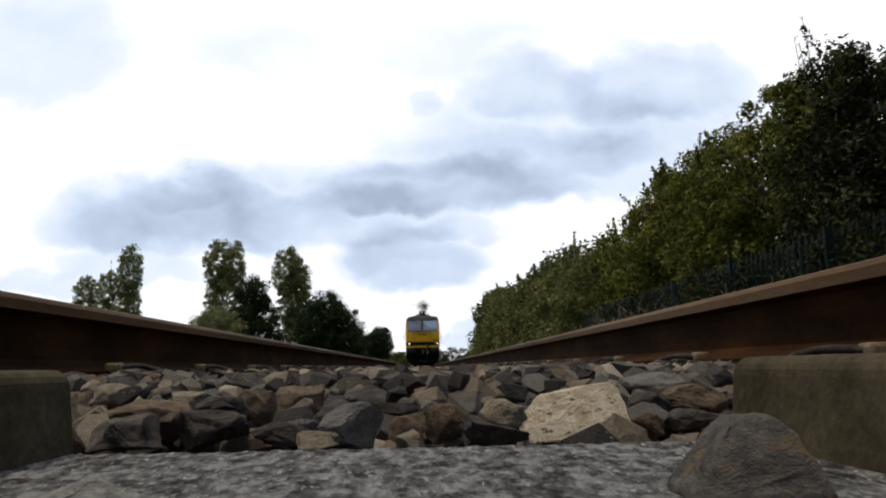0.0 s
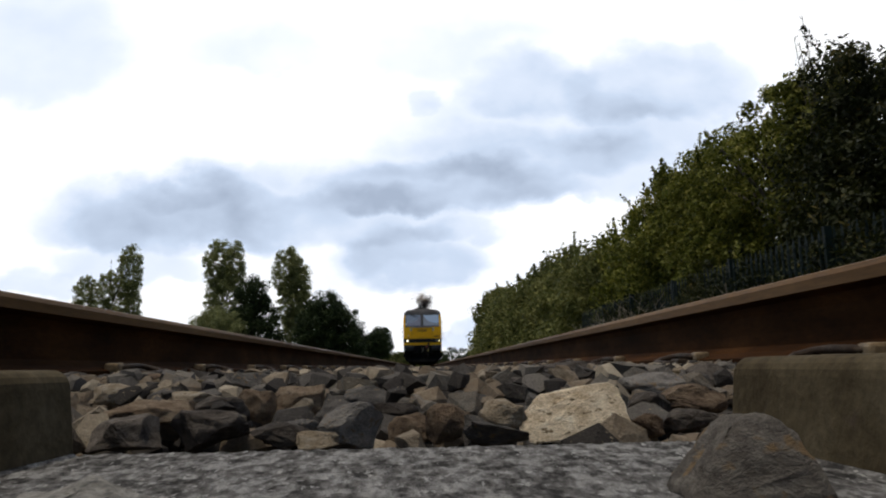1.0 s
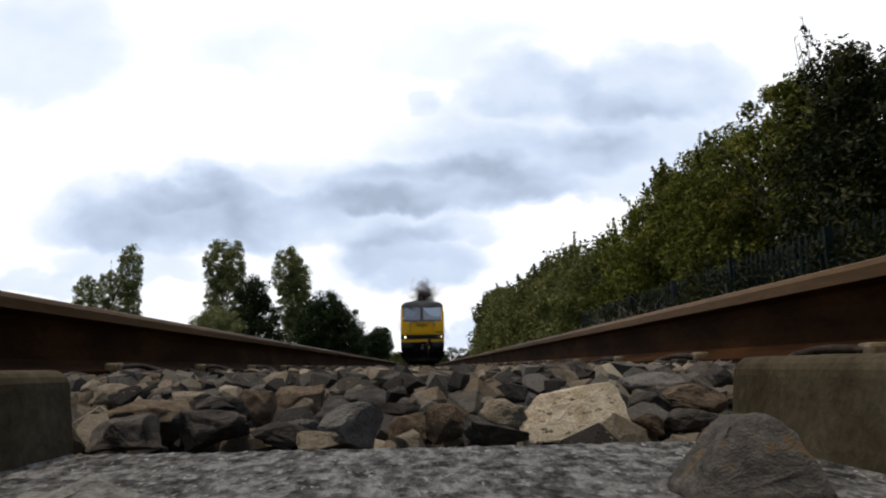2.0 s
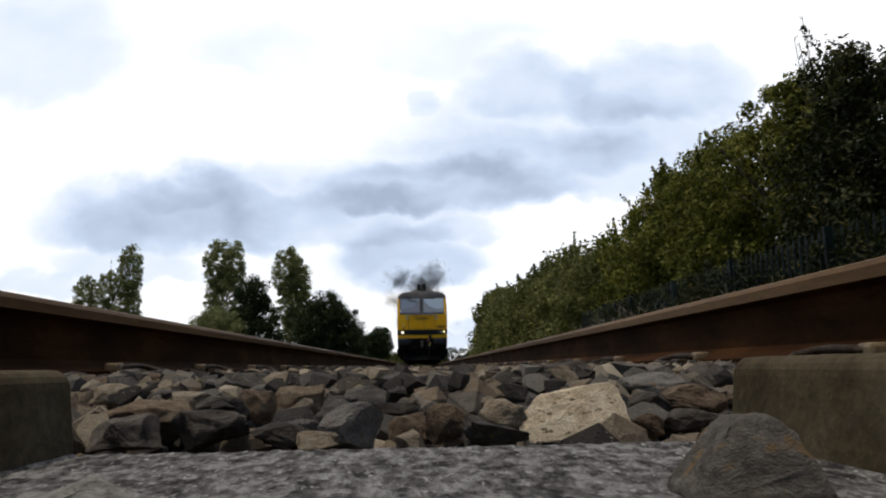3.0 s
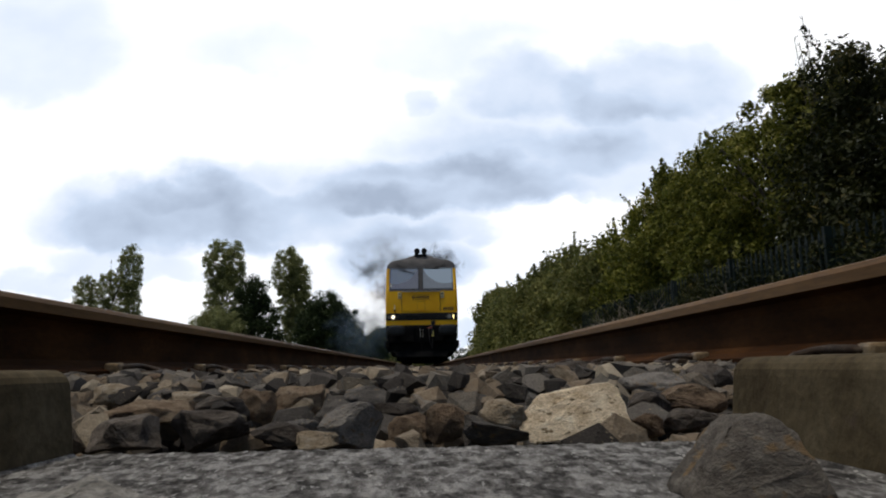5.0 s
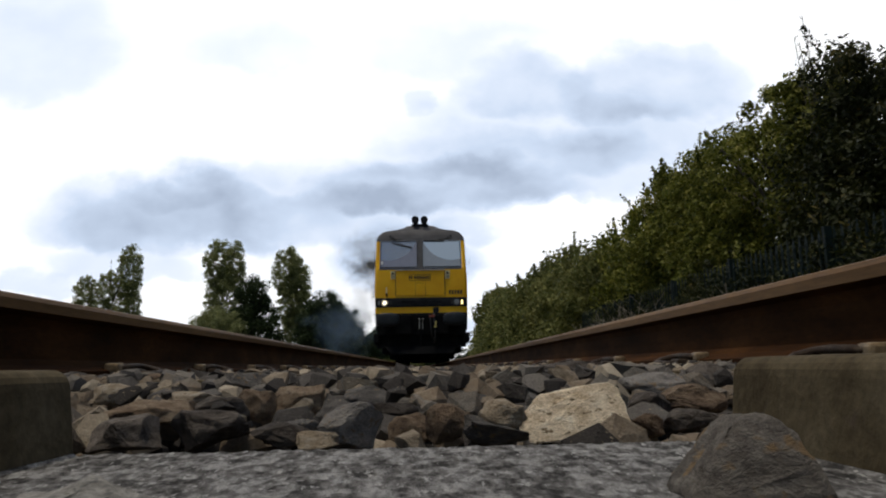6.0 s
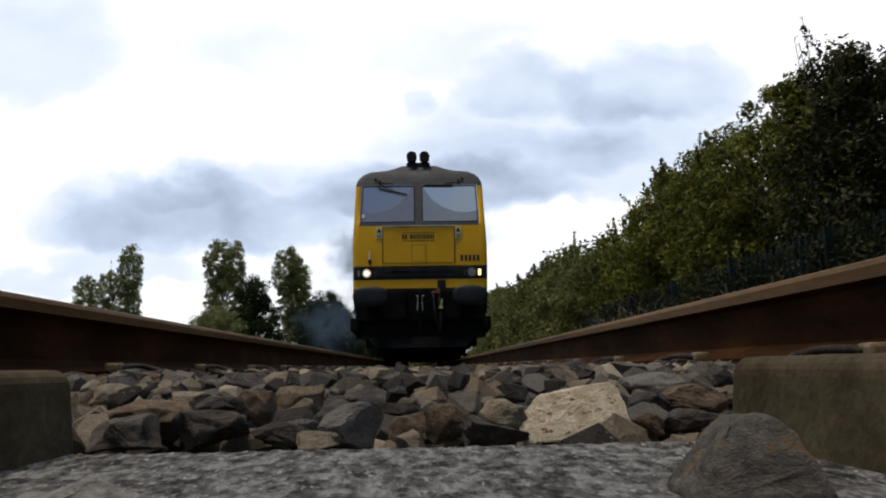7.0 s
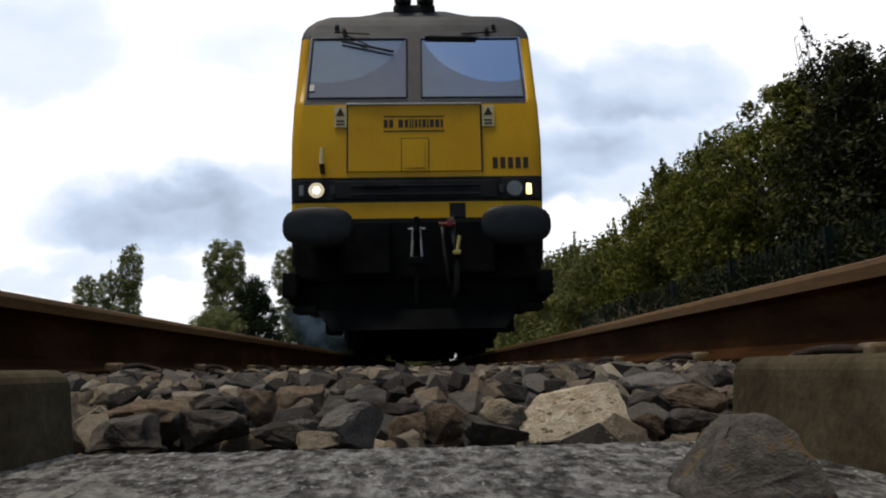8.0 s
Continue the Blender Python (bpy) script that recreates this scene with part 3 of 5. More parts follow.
def bogie(loco, y):
    b = new("bogie")
    b.parent = loco
    b.location = (0, y, 0)
    for s in (-1, 1):
        bm = box(bmesh.new(), (s * 1.08, 0, 0.70), (0.12, 5.2, 0.26), 0.03)
        for k in (-2.1, 0, 2.1):
            box(bm, (s * 1.1, k, 0.60), (0.2, 0.34, 0.34), 0.04)
            rod(bm, (s * 1.12, k + 0.45, 0.5), (s * 1.12, k + 0.45, 0.95), 0.1)
        part("side_frame", bm, M_UNDER, b)
    for k in (-2.65, -1.05, 1.05, 2.65):
        part("cross_member", box(bmesh.new(), (0, k, 0.66), (2.1, 0.14, 0.24), 0.02), M_UNDER, b)
    for k in (-2.1, 0, 2.1):
        part("traction_motor", box(bmesh.new(), (0, k + 0.45, 0.48), (1.16, 0.62, 0.52), 0.08), M_UNDER, b)
        for s in (-1, 1):
            part("brake_gear", box(bmesh.new(), (s * 0.93, k + 0.75, 0.42), (0.16, 0.3, 0.34), 0.03), M_UNDER, b)
    for s in (-1, 1):
        bm = box(bmesh.new(), (s * RAIL_X, -2.78, 0.43), (0.09, 0.05, 0.42), 0.01)
        part("life_guard", bm, M_UNDER, b, "steel life guard just above the rail")
    for k in (-2.1, 0, 2.1):
        bm = rod(bmesh.new(), (-1.0, 0, 0), (1.0, 0, 0), 0.09, n=16)
        w = part("wheelset", bm, M_UNDER, b)
        w.location = (0, k, 0.66)
        for s in (-1, 1):
            bm = rod(bmesh.new(), (s * 0.69, 0, 0), (s * 0.82, 0, 0), 0.50, n=40)
            rod(bm, (s * 0.675, 0, 0), (s * 0.70, 0, 0), 0.528, n=40)
            rod(bm, (s * 0.66, 0, 0), (s * 0.85, 0, 0), 0.14, n=20)
            part("wheel", bm, M_UNDER, w, "dark steel wheel with a worn tread")
        WHEELS.append(w)
    return b


def lamp_cluster(loco, s):
    bm = box(bmesh.new(), (s * 1.04, -0.004, 1.772), (0.40, 0.03, 0.225), 0.012)
    c = part("lamp_housing", bm, M_BLACK, loco, "black lamp housing")
    hx = -1.01 if s < 0 else 0.98
    bm = rod(bmesh.new(), (hx, 0.0, 1.768), (hx, -0.030, 1.768), 0.090, n=28)
    part("bezel", bm, M_GASKET, c)
    bm = rod(bmesh.new(), (hx, -0.02, 1.768), (hx, -0.038, 1.768), 0.078, n=28)
    part("headlight", bm, M_GLOW if s < 0 else M_LENS, c, "lit round headlight" if s < 0 else "unlit round headlight")
    if s < 0:
        bm = rod(bmesh.new(), (hx, -0.03, 1.768), (hx, -0.043, 1.768), 0.034, n=20)
        part("bulb", bm, M_HEADLIGHT, c)
    mx = -1.16 if s < 0 else 1.125
    bm = box(bmesh.new(), (mx, -0.022, 1.765), (0.05, 0.02, 0.115), 0.012)
    part("marker_light", bm, M_LENS if s < 0 else M_MARKER, c, "unlit marker light" if s < 0 else "lit amber marker light")
    bm = box(bmesh.new(), (s * 0.85, -0.022, 1.765), (0.05, 0.016, 0.09), 0.01)
    part("tail_light", bm, M_GASKET, c)


def wiper(loco, pivot, tip, blade_a, blade_b):
    bm = rod(bmesh.new(), pivot, tip, 0.008, n=6)
    w = part("wiper", bm, M_GASKET, loco, "thin black wiper arm")
    bm = rod(bmesh.new(), blade_a, blade_b, 0.014, n=6)
    part("blade", bm, M_GASKET, w)


def locomotive():
    loco = thing("locomotive", "yellow-fronted diesel locomotive with one lit headlight, on the rails", "locomotive")
    nose_shell(loco)
    # main body behind the cab
    side = [(1.30, 1.0), (1.32, 1.5), (1.32, 3.30), (1.28, 3.55), (1.05, 3.84), (0.72, 3.93), (0.38, 4.06), (0.0, 4.10)]
    outline = [(-x, z) for x, z in side] + side[-2::-1]
    bm = prism(bmesh.new(), outline, 1.35, 21.0)
    body = part("body", bm, M_YELLOW, loco, "long yellow body with grey roof")
    body.data.materials.append(M_ROOF)
    for p in body.data.polygons:
        if p.normal.z > 0.35 or p.center.z > 3.3:
            p.material_index = 1
    for k in range(6):
        for s in (-1, 1):
            bm = box(bmesh.new(), (s * 1.325, 5 + k * 2.3, 2.6), (0.02, 1.7, 0.7), 0.008)
            part("side_grille", bm, M_BLACK, loco, "black side grille")
    # roof: radiator cover and exhaust
    bm = box(bmesh.new(), (0, 9.5, 4.13), (0.9, 1.4, 0.10), 0.03)
    part("exhaust_stack", bm, M_BLACK, loco, "sooty exhaust outlet")
    bm = box(bmesh.new(), (0, 16.0, 4.08), (1.7, 3.2, 0.10), 0.03)
    part("radiator_grille", bm, M_ROOF, loco)
    # cab lining behind the glass
    bm = bmesh.new()
    box(bm, (0, 1.05, 3.70), (2.1, 1.0, 0.03))
    box(bm, (0, 1.6, 3.1), (2.3, 0.04, 1.2))
    box(bm, (0, 0.55, 2.60), (2.2, 0.7, 0.16), 0.03)
    part("cab_lining", bm, M_CAB, loco, "pale grey cab ceiling and desk")
    # windscreens
    for s, mat, inner in ((-1, M_GLASS_A, 0.090), (1, M_GLASS_B, 0.045)):
        bm = bmesh.new()
        vs = [bm.verts.new(on_screen(s * x, k, o)) for o in (0.0, -0.012) for x, k in ((inner, -0.02), (1.15, -0.02), (1.14, 1.02), (inner, 1.02))]
        for q in ((0, 1, 2, 3), (7, 6, 5, 4), (0, 4, 5, 1), (1, 5, 6, 2), (2, 6, 7, 3), (3, 7, 4, 0)):
            bm.faces.new([vs[i] for i in q])
        bmesh.ops.recalc_face_normals(bm, faces=bm.faces[:])
        pane = part("windscreen", bm, mat, loco, "reflective windscreen with a wiped arc")
        bm = bmesh.new()
        ring = [on_screen(s * x, k, 0.006) for x, k in ((inner + 0.01, 0.01), (1.125, 0.01), (1.11, 0.99), (inner + 0.01, 0.99), (inner + 0.01, 0.01))]
        for a, b in zip(ring, ring[1:]):
            rod(bm, a, b, 0.011, n=6)
        part("gasket", bm, M_GASKET, pane)
    wiper(loco, on_screen(-0.84, 1.10, 0.03), on_screen(-0.50, 0.84, 0.035), on_screen(-0.80, 0.925, 0.03), on_screen(-0.24, 0.745, 0.03))
    wiper(loco, on_screen(0.80, 1.10, 0.03), on_screen(0.50, 1.0, 0.035), on_screen(0.10, 1.0, 0.03), on_screen(0.66, 0.985, 0.03))
    for s in (-1, 1):
        bm = rod(bmesh.new(), on_screen(s * 0.78, 1.12, 0.0), on_screen(s * 0.78, 1.12, 0.045), 0.024, n=10)
        rod(bm, on_screen(s * 0.88, 1.08, 0.03), on_screen(s * 0.50, 1.05, 0.03), 0.009, n=6)
        part("wiper_spindle", bm, M_BLACK, loco)
        bm = box(bmesh.new(), (s * 0.86, 0.335, 3.70), (0.045, 0.04, 0.05), 0.01)
        part("roof_bracket", bm, M_BLACK, loco)
    bm = box(bmesh.new(), on_screen(-1.085, 0.17, 0.008), (0.05, 0.01, 0.085), 0.003, Matrix.Rotation(radians(-17), 4, "X"))
    part("window_sticker", bm, M_WHITE, loco, "small white sticker on the windscreen")
    # horns
    for s in (-1, 1):
        bm = rod(bmesh.new(), (s * 0.13 - 0.015, 0.72, 4.215), (s * 0.13 - 0.015, 0.48, 4.215), 0.05, 0.105, n=18)
        bmesh.ops.create_uvsphere(bm, u_segments=16, v_segments=10, radius=0.10, matrix=Matrix.Translation((s * 0.13 - 0.015, 0.70, 4.215)))
        rod(bm, (s * 0.13 - 0.015, 0.68, 3.98), (s * 0.13 - 0.015, 0.68, 4.16), 0.04, n=10)
        part("horn", bm, M_BLACK, loco, "black air horn")
    bm = box(bmesh.new(), (-0.015, 0.70, 4.06), (0.48, 0.22, 0.12), 0.03)
    part("horn_bracket", bm, M_BLACK, loco)
    # nose panels
    bm = box(bmesh.new(), (-0.022, -0.002, 2.31), (1.35, 0.024, 0.70), 0.008)
    door = part("nose_panel", bm, M_YELLOW, loco, "flat yellow nose panel")
    for x in (-0.706, 0.662):
        part("panel_gap", box(bmesh.new(), (x, -0.003, 2.31), (0.016, 0.016, 0.72)), M_BARS, door)
    bm = box(bmesh.new(), (-0.022, -0.020, 2.672), (1.38, 0.03, 0.022), 0.006)
    part("rain_strip", bm, M_STEEL, door, "bright metal strip above the panel")
    bm = box(bmesh.new(), (-0.02, -0.018, 2.13), (0.27, 0.012, 0.345), 0.005)
    hatch = part("hatch", bm, M_YELLOW, door)
    for x in (-0.158, 0.118):
        part("hatch_gap", box(bmesh.new(), (x, -0.0155, 2.13), (0.008, 0.006, 0.35)), M_BARS, hatch)
    part("hatch_gap", box(bmesh.new(), (-0.02, -0.0155, 2.307), (0.28, 0.006, 0.008)), M_BARS, hatch)
    bm = box(bmesh.new(), (-0.02, -0.028, 2.12), (0.19, 0.012, 0.26), 0.004)
    part("inner_flap", bm, M_YELLOW, hatch)
    for z in (2.542, 2.385):
        part("marking_line", box(bmesh.new(), (-0.025, -0.0165, z), (0.62, 0.004, 0.011)), M_BARS, door)
    x = -0.34
    for w in (0.05, 0.05, 0.0, 0.06, 0.045, 0.02, 0.02, 0.035, 0.03, 0.045, 0.02, 0.05, 0.05, 0.03):
        if w:
            part("marking_bar", box(bmesh.new(), (x + w / 2, -0.0165, 2.465), (w * 0.8, 0.004, 0.085 if w > 0.025 else 0.1)), M_BARS, door)
        x += (w or 0.03) + 0.006
    for k in range(5):
        part("number_bar", box(bmesh.new(), (0.795 + 0.078 * k, 0.002, 2.045), (0.05, 0.012, 0.115)), M_BARS, loco, "dark brown number bar")
    for x in (-0.778, 0.737):
        bm = box(bmesh.new(), (x, 0.004, 2.545), (0.125, 0.020, 0.225), 0.003)
        sign = part("warning_sign", bm, M_PLATE, loco, "pale yellow warning plate with a black triangle")
        bm = bmesh.new()
        prism(bm, [(x - 0.045, 2.555), (x + 0.045, 2.555), (x, 2.64)], -0.012, -0.005)
        part("sign_triangle", bm, M_BARS, sign)
        for k in range(2):
            part("sign_bar", box(bmesh.new(), (x, -0.0085, 2.50 - 0.035 * k), (0.08, 0.007, 0.014)), M_BARS, sign)
    bm = rod(bmesh.new(), (-0.955, -0.06, 2.03), (-0.955, -0.06, 2.20), 0.028, 0.018, n=10)
    lever = part("lamp_iron", bm, M_PLATE, loco, "tan and brown lamp iron")
    bm = rod(bmesh.new(), (-0.95, -0.01, 1.95), (-0.955, -0.06, 2.04), 0.026, n=10)
    part("iron_foot", bm, M_BARS, lever)
    # lamp band
    for s in (-1, 1):
        lamp_cluster(loco, s)
    bm = box(bmesh.new(), (-0.02, -0.004, 1.772), (1.66, 0.026, 0.19), 0.012)
    band = part("lamp_band", bm, M_BLACK, loco, "black band between the lamps")
    for k in range(2):
        bm = box(bmesh.new(), (-0.02, -0.022, 1.72 + 0.09 * k), (1.30, 0.02, 0.02), 0.005)
        part("band_slat", bm, M_BLACK, band)
    bm = box(bmesh.new(), (-0.36, -0.03, 1.80), (0.34, 0.02, 0.03), 0.005)
    part("grab_handle", bm, M_UNDER, band)
    # buffer beam, buffers, coupling
    bm = box(bmesh.new(), (0, 0.15, 1.16), (2.44, 0.36, 0.62), 0.04)
    for x in (-0.52, 0.5):
        box(bm, (x, -0.08, 1.16), (0.5, 0.14, 0.52), 0.02)
    beam = part("buffer_beam", bm, M_UNDER, loco, "grimy dark grey buffer beam")
    for s in (-1, 1):
        bm = oval(bmesh.new(), (s * 0.888, 1.26), 0.63, 0.36, -0.74, -0.66)
        head = part("buffer", bm, M_BUFFER, loco, "black oval buffer head", smooth=True)
        bm = rod(bmesh.new(), (s * 0.888, -0.68, 1.26), (s * 0.888, -0.3, 1.26), 0.10, n=20)
        rod(bm, (s * 0.888, -0.36, 1.26), (s * 0.888, 0.02, 1.26), 0.15, 0.17, n=20)
        part("shank", bm, M_UNDER, head, smooth=False)
    bm = bmesh.new()
    box(bm, (-0.012, -0.22, 1.24), (0.07, 0.42, 0.14), 0.03)
    box(bm, (-0.012, -0.42, 1.32), (0.06, 0.10, 0.16), 0.025)
    hook = part("coupling_hook", bm, M_UNDER, loco, "dark steel draw hook")
    bm = bmesh.new()
    for x in (-0.062, 0.038):
        rod(bm, (x, -0.40, 1.00), (x * 0.6 - 0.005, -0.40, 1.30), 0.013, n=8)
    rod(bm, (-0.09, -0.40, 1.29), (0.07, -0.40, 1.29), 0.011, n=8)
    rod(bm, (-0.012, -0.40, 1.26), (-0.012, -0.40, 1.38), 0.028, 0.012, n=8)
    part("shackle", bm, M_STEEL, hook, "bright steel shackle")
    bm = box(bmesh.new(), (-0.012, -0.40, 0.98), (0.16, 0.06, 0.09), 0.02)
    rod(bm, (-0.012, -0.40, 0.57), (-0.012, -0.40, 0.95), 0.022, n=8)
    part("screw", bm, M_UNDER, hook)
    bm = tube(bmesh.new(), [(0.34, -0.06, 1.46), (0.34, -0.20, 1.38), (0.35, -0.26, 1.2), (0.37, -0.26, 0.95), (0.36, -0.22, 0.72), (0.33, -0.15, 0.66)], 0.028)
    hose = part("air_hose", bm, M_GASKET, loco, "black rubber air hose", smooth=True)
    bm = rod(bmesh.new(), (0.20, -0.26, 1.36), (0.36, -0.26, 1.36), 0.022, n=8)
    box(bm, (0.31, -0.26, 1.37), (0.06, 0.06, 0.08), 0.015)
    part("cock", bm, M_RED, hose, "red air cock")
    bm = rod(bmesh.new(), (0.375, -0.28, 1.09), (0.40, -0.28, 1.24), 0.018, n=10)
    box(bm, (0.37, -0.28, 1.08), (0.08, 0.05, 0.045), 0.015)
    part("hose_head", bm, M_HOSE_YELLOW, hose, "yellow hose coupling")
    bm = tube(bmesh.new(), [(0.24, -0.05, 1.40), (0.24, -0.20, 1.34), (0.25, -0.24, 1.1), (0.28, -0.2, 0.85), (0.34, -0.1, 0.72)], 0.02)
    part("brake_hose", bm, M_GASKET, loco, smooth=True)
    bm = box(bmesh.new(), (0.40, 0.0, 1.555), (0.16, 0.03, 0.15), 0.006)
    part("hose_recess", bm, M_BLACK, loco)
    # fairing below the beam and the plough
    bm = prism(bmesh.new(), [(-1.27, 0.93), (-1.29, 0.66), (-1.12, 0.55), (1.12, 0.55), (1.29, 0.66), (1.27, 0.93)], 0.10, 0.7)
    part("valance", bm, M_UNDER, loco, "dark valance below the buffer beam")
    for s in (-1, 1):
        bm = box(bmesh.new(), (s * 1.23, -0.02, 0.80), (0.14, 0.34, 0.24), 0.02)
        box(bm, (s * 1.10, 0.05, 0.57), (0.22, 0.3, 0.06), 0.01)
        part("foot_step", bm, M_UNDER, loco)
    bm = bmesh.new()
    prism(bm, [(-0.84, 0.365), (0.83, 0.365), (1.0, 0.57), (-1.01, 0.57)], -0.05, -0.02)
    for v in bm.verts:
        v.co.y += (0.58 - v.co.z) * -0.5 + abs(v.co.x) * 0.06
    part("plough", bm, M_UNDER, loco, "dark steel plough plate above the rails")
    bm = box(bmesh.new(), (0, 10.6, 0.72), (2.3, 5.2, 0.7), 0.08)
    part("fuel_tank", bm, M_UNDER, loco)
    bm = box(bmesh.new(), (0, 10.8, 1.05), (2.5, 20.0, 0.2), 0.02)
    part("underframe", bm, M_UNDER, loco)
    bogie(loco, 4.3)
    bogie(loco, 17.0)
    return loco


LOCO = locomotive()


# ---- trees, hedge, weeds ----
def leaf_cloud(rng, clumps, per, size, up=0.25):
    """Small folded leaves round clump centres; clumps: rows of x, y, z, radius."""
    clumps = np.asarray(clumps, float)
    n = len(clumps) * per
    c = np.repeat(clumps, per, 0)
    d = rng.normal(size=(n, 3))
    d /= np.linalg.norm(d, axis=1, keepdims=True)
    r = c[:, 3:4] * (0.35 + 0.75 * rng.random((n, 1)) ** 0.6)
    p = c[:, :3] + d * r * np.array([1, 1, 0.85])
    nrm = d * 0.7 + rng.normal(size=(n, 3)) * 0.55 + np.array([0, 0, up])
    nrm /= np.linalg.norm(nrm, axis=1, keepdims=True)
    a = np.cross(nrm, rng.normal(size=(n, 3)))
    a /= np.linalg.norm(a, axis=1, keepdims=True)
    b = np.cross(nrm, a)
    s = size * (0.6 + 0.8 * rng.random((n, 1)))
    co = np.stack([p - a * s, p - b * s * 0.45 + nrm * s * 0.12, p + a * s, p + b * s * 0.45 + nrm * s * 0.12], 1).reshape(-1, 3)
    return co, np.arange(n * 4).reshape(-1, 4)


def crown_clumps(rng, shape, count, radius):
    """Clump centres spread through the outer part of ellipsoids; shape: rows of cx, cy, cz, rx, ry, rz."""
    shape = np.asarray(shape, float)
    vol = np.prod(shape[:, 3:], axis=1) ** 0.67
    pick = rng.choice(len(shape), count, p=vol / vol.sum())
    d = rng.normal(size=(count, 3))
    d /= np.linalg.norm(d, axis=1, keepdims=True)
    r = 0.45 + 0.6 * rng.random((count, 1)) ** 0.6
    p = shape[pick, :3] + d * r * shape[pick, 3:]
    p[:, 2] = np.maximum(p[:, 2], -0.3)
    return np.column_stack([p, radius * (0.55 + 0.8 * rng.random(count))])


def tree(name, label, at, shape, seed, count, radius, per, leaf, mat, trunk=0.18, category="tree", group="", shoots=0):
    """Tapered trunk, limbs to the crown's lobes, and a crown of small leaves."""
    rng = np.random.default_rng(seed)
    root = thing(name, label, category, group, pose(*at))
    top = max(s[2] + s[5] * 0.5 for s in shape)
    bm = bmesh.new()
    tube(bm, [(0, 0, -0.05), (0.02, 0, top * 0.2), (-0.03, 0.04, top * 0.5), (0.04, -0.03, top * 0.8), (0.0, 0.0, top)], trunk, 8)
    for v in bm.verts:
        k = max(0.0, min(1.0, v.co.z / top))
        v.co.x *= 1 - 0.8 * k
        v.co.y *= 1 - 0.8 * k
    part("trunk", bm, M_BARK, root)
    clumps = crown_clumps(rng, shape, count, radius)
    bm = bmesh.new()
    for k in range(min(22, count)):
        c = clumps[k]
        z0 = max(0.15, min(c[2] * 0.6, top * 0.75))
        mid = Vector((c[0] * 0.45, c[1] * 0.45, (z0 + c[2]) / 2 + 0.1))
        tube(bm, [(0, 0, z0), mid, (c[0], c[1], c[2])], trunk * 0.22, 5)
    tagged(part("branchwork", bm, M_BARK, root), kind="stuff")
    co, quads = leaf_cloud(rng, clumps, per, leaf)
    if shoots:   # leafy twigs that stand out of the crown's top
        high = clumps[np.argsort(-clumps[:, 2])[:max(shoots * 2, 40)]]
        line = []
        for c in high[rng.choice(len(high), shoots)]:
            way = np.array([rng.normal() * 0.35, rng.normal() * 0.35, 1.0])
            long = rng.uniform(0.4, 1.0) * c[3] * 1.5
            for q in range(7):
                line.append([*(c[:3] + way * (c[3] * 0.5 + long * q / 7)), 0.07 * (1.3 - q / 8)])
        co2, quads2 = leaf_cloud(rng, line, 7, leaf * 0.9)
        co, quads = np.concatenate([co, co2]), np.concatenate([quads, quads2 + len(co)])
    me = fill(bpy.data.meshes.new("crown"), co, quads)
    me.materials.append(mat)
    crown = new("crown", me)
    crown.parent = root
    return root


# hedge behind the fence: near big bushes, then lower ones into the distance
HEDGE_GROUP = "hedge trees behind the fence"
G0 = -0.42
tree("hawthorn_bush", "dense hawthorn bush with browning tips, leaves darkened as if shaded, behind the fence", (8.2, 9.6, G0),
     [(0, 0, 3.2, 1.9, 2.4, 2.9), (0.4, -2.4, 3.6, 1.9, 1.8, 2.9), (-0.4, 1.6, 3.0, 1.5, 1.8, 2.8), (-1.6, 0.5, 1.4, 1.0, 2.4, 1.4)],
     11, 560, 0.42, 170, 0.055, M_LEAF_SHADED, category="bush", group=HEDGE_GROUP, shoots=46)
tree("hawthorn_bush", "bright green hawthorn bush with loose pointed twigs", (7.9, 14.2, G0),
     [(0, 0, 3.3, 1.7, 2.6, 2.9), (0.2, -1.6, 3.5, 1.5, 1.6, 2.8), (-0.3, 2.2, 3.2, 1.4, 1.8, 2.8)],
     12, 440, 0.38, 190, 0.055, M_LEAF, category="bush", group=HEDGE_GROUP, shoots=46)
tree("hawthorn_bush", "bright green hawthorn bush with loose pointed twigs", (7.8, 18.9, G0),
     [(0, 0, 3.2, 1.6, 2.2, 2.9), (-0.3, 1.0, 3.2, 1.3, 1.5, 2.6)], 13, 340, 0.40, 170, 0.065, M_LEAF, category="bush", group=HEDGE_GROUP, shoots=46)
# inner bush, its leaf colour darkened to stand for the hedge's shade
tree("hawthorn_bush", "bush deep in the hedge, shade put into its dark leaves", (10.8, 12.0, G0),
     [(0, 0, 3.0, 1.6, 3.4, 3.0), (0.2, -4.0, 3.4, 1.8, 2.4, 3.4), (0, 4.0, 3.0, 1.5, 2.4, 3.0)], 14, 330, 0.5, 120, 0.08, M_LEAF_SHADED, category="bush", group=HEDGE_GROUP, shoots=46)
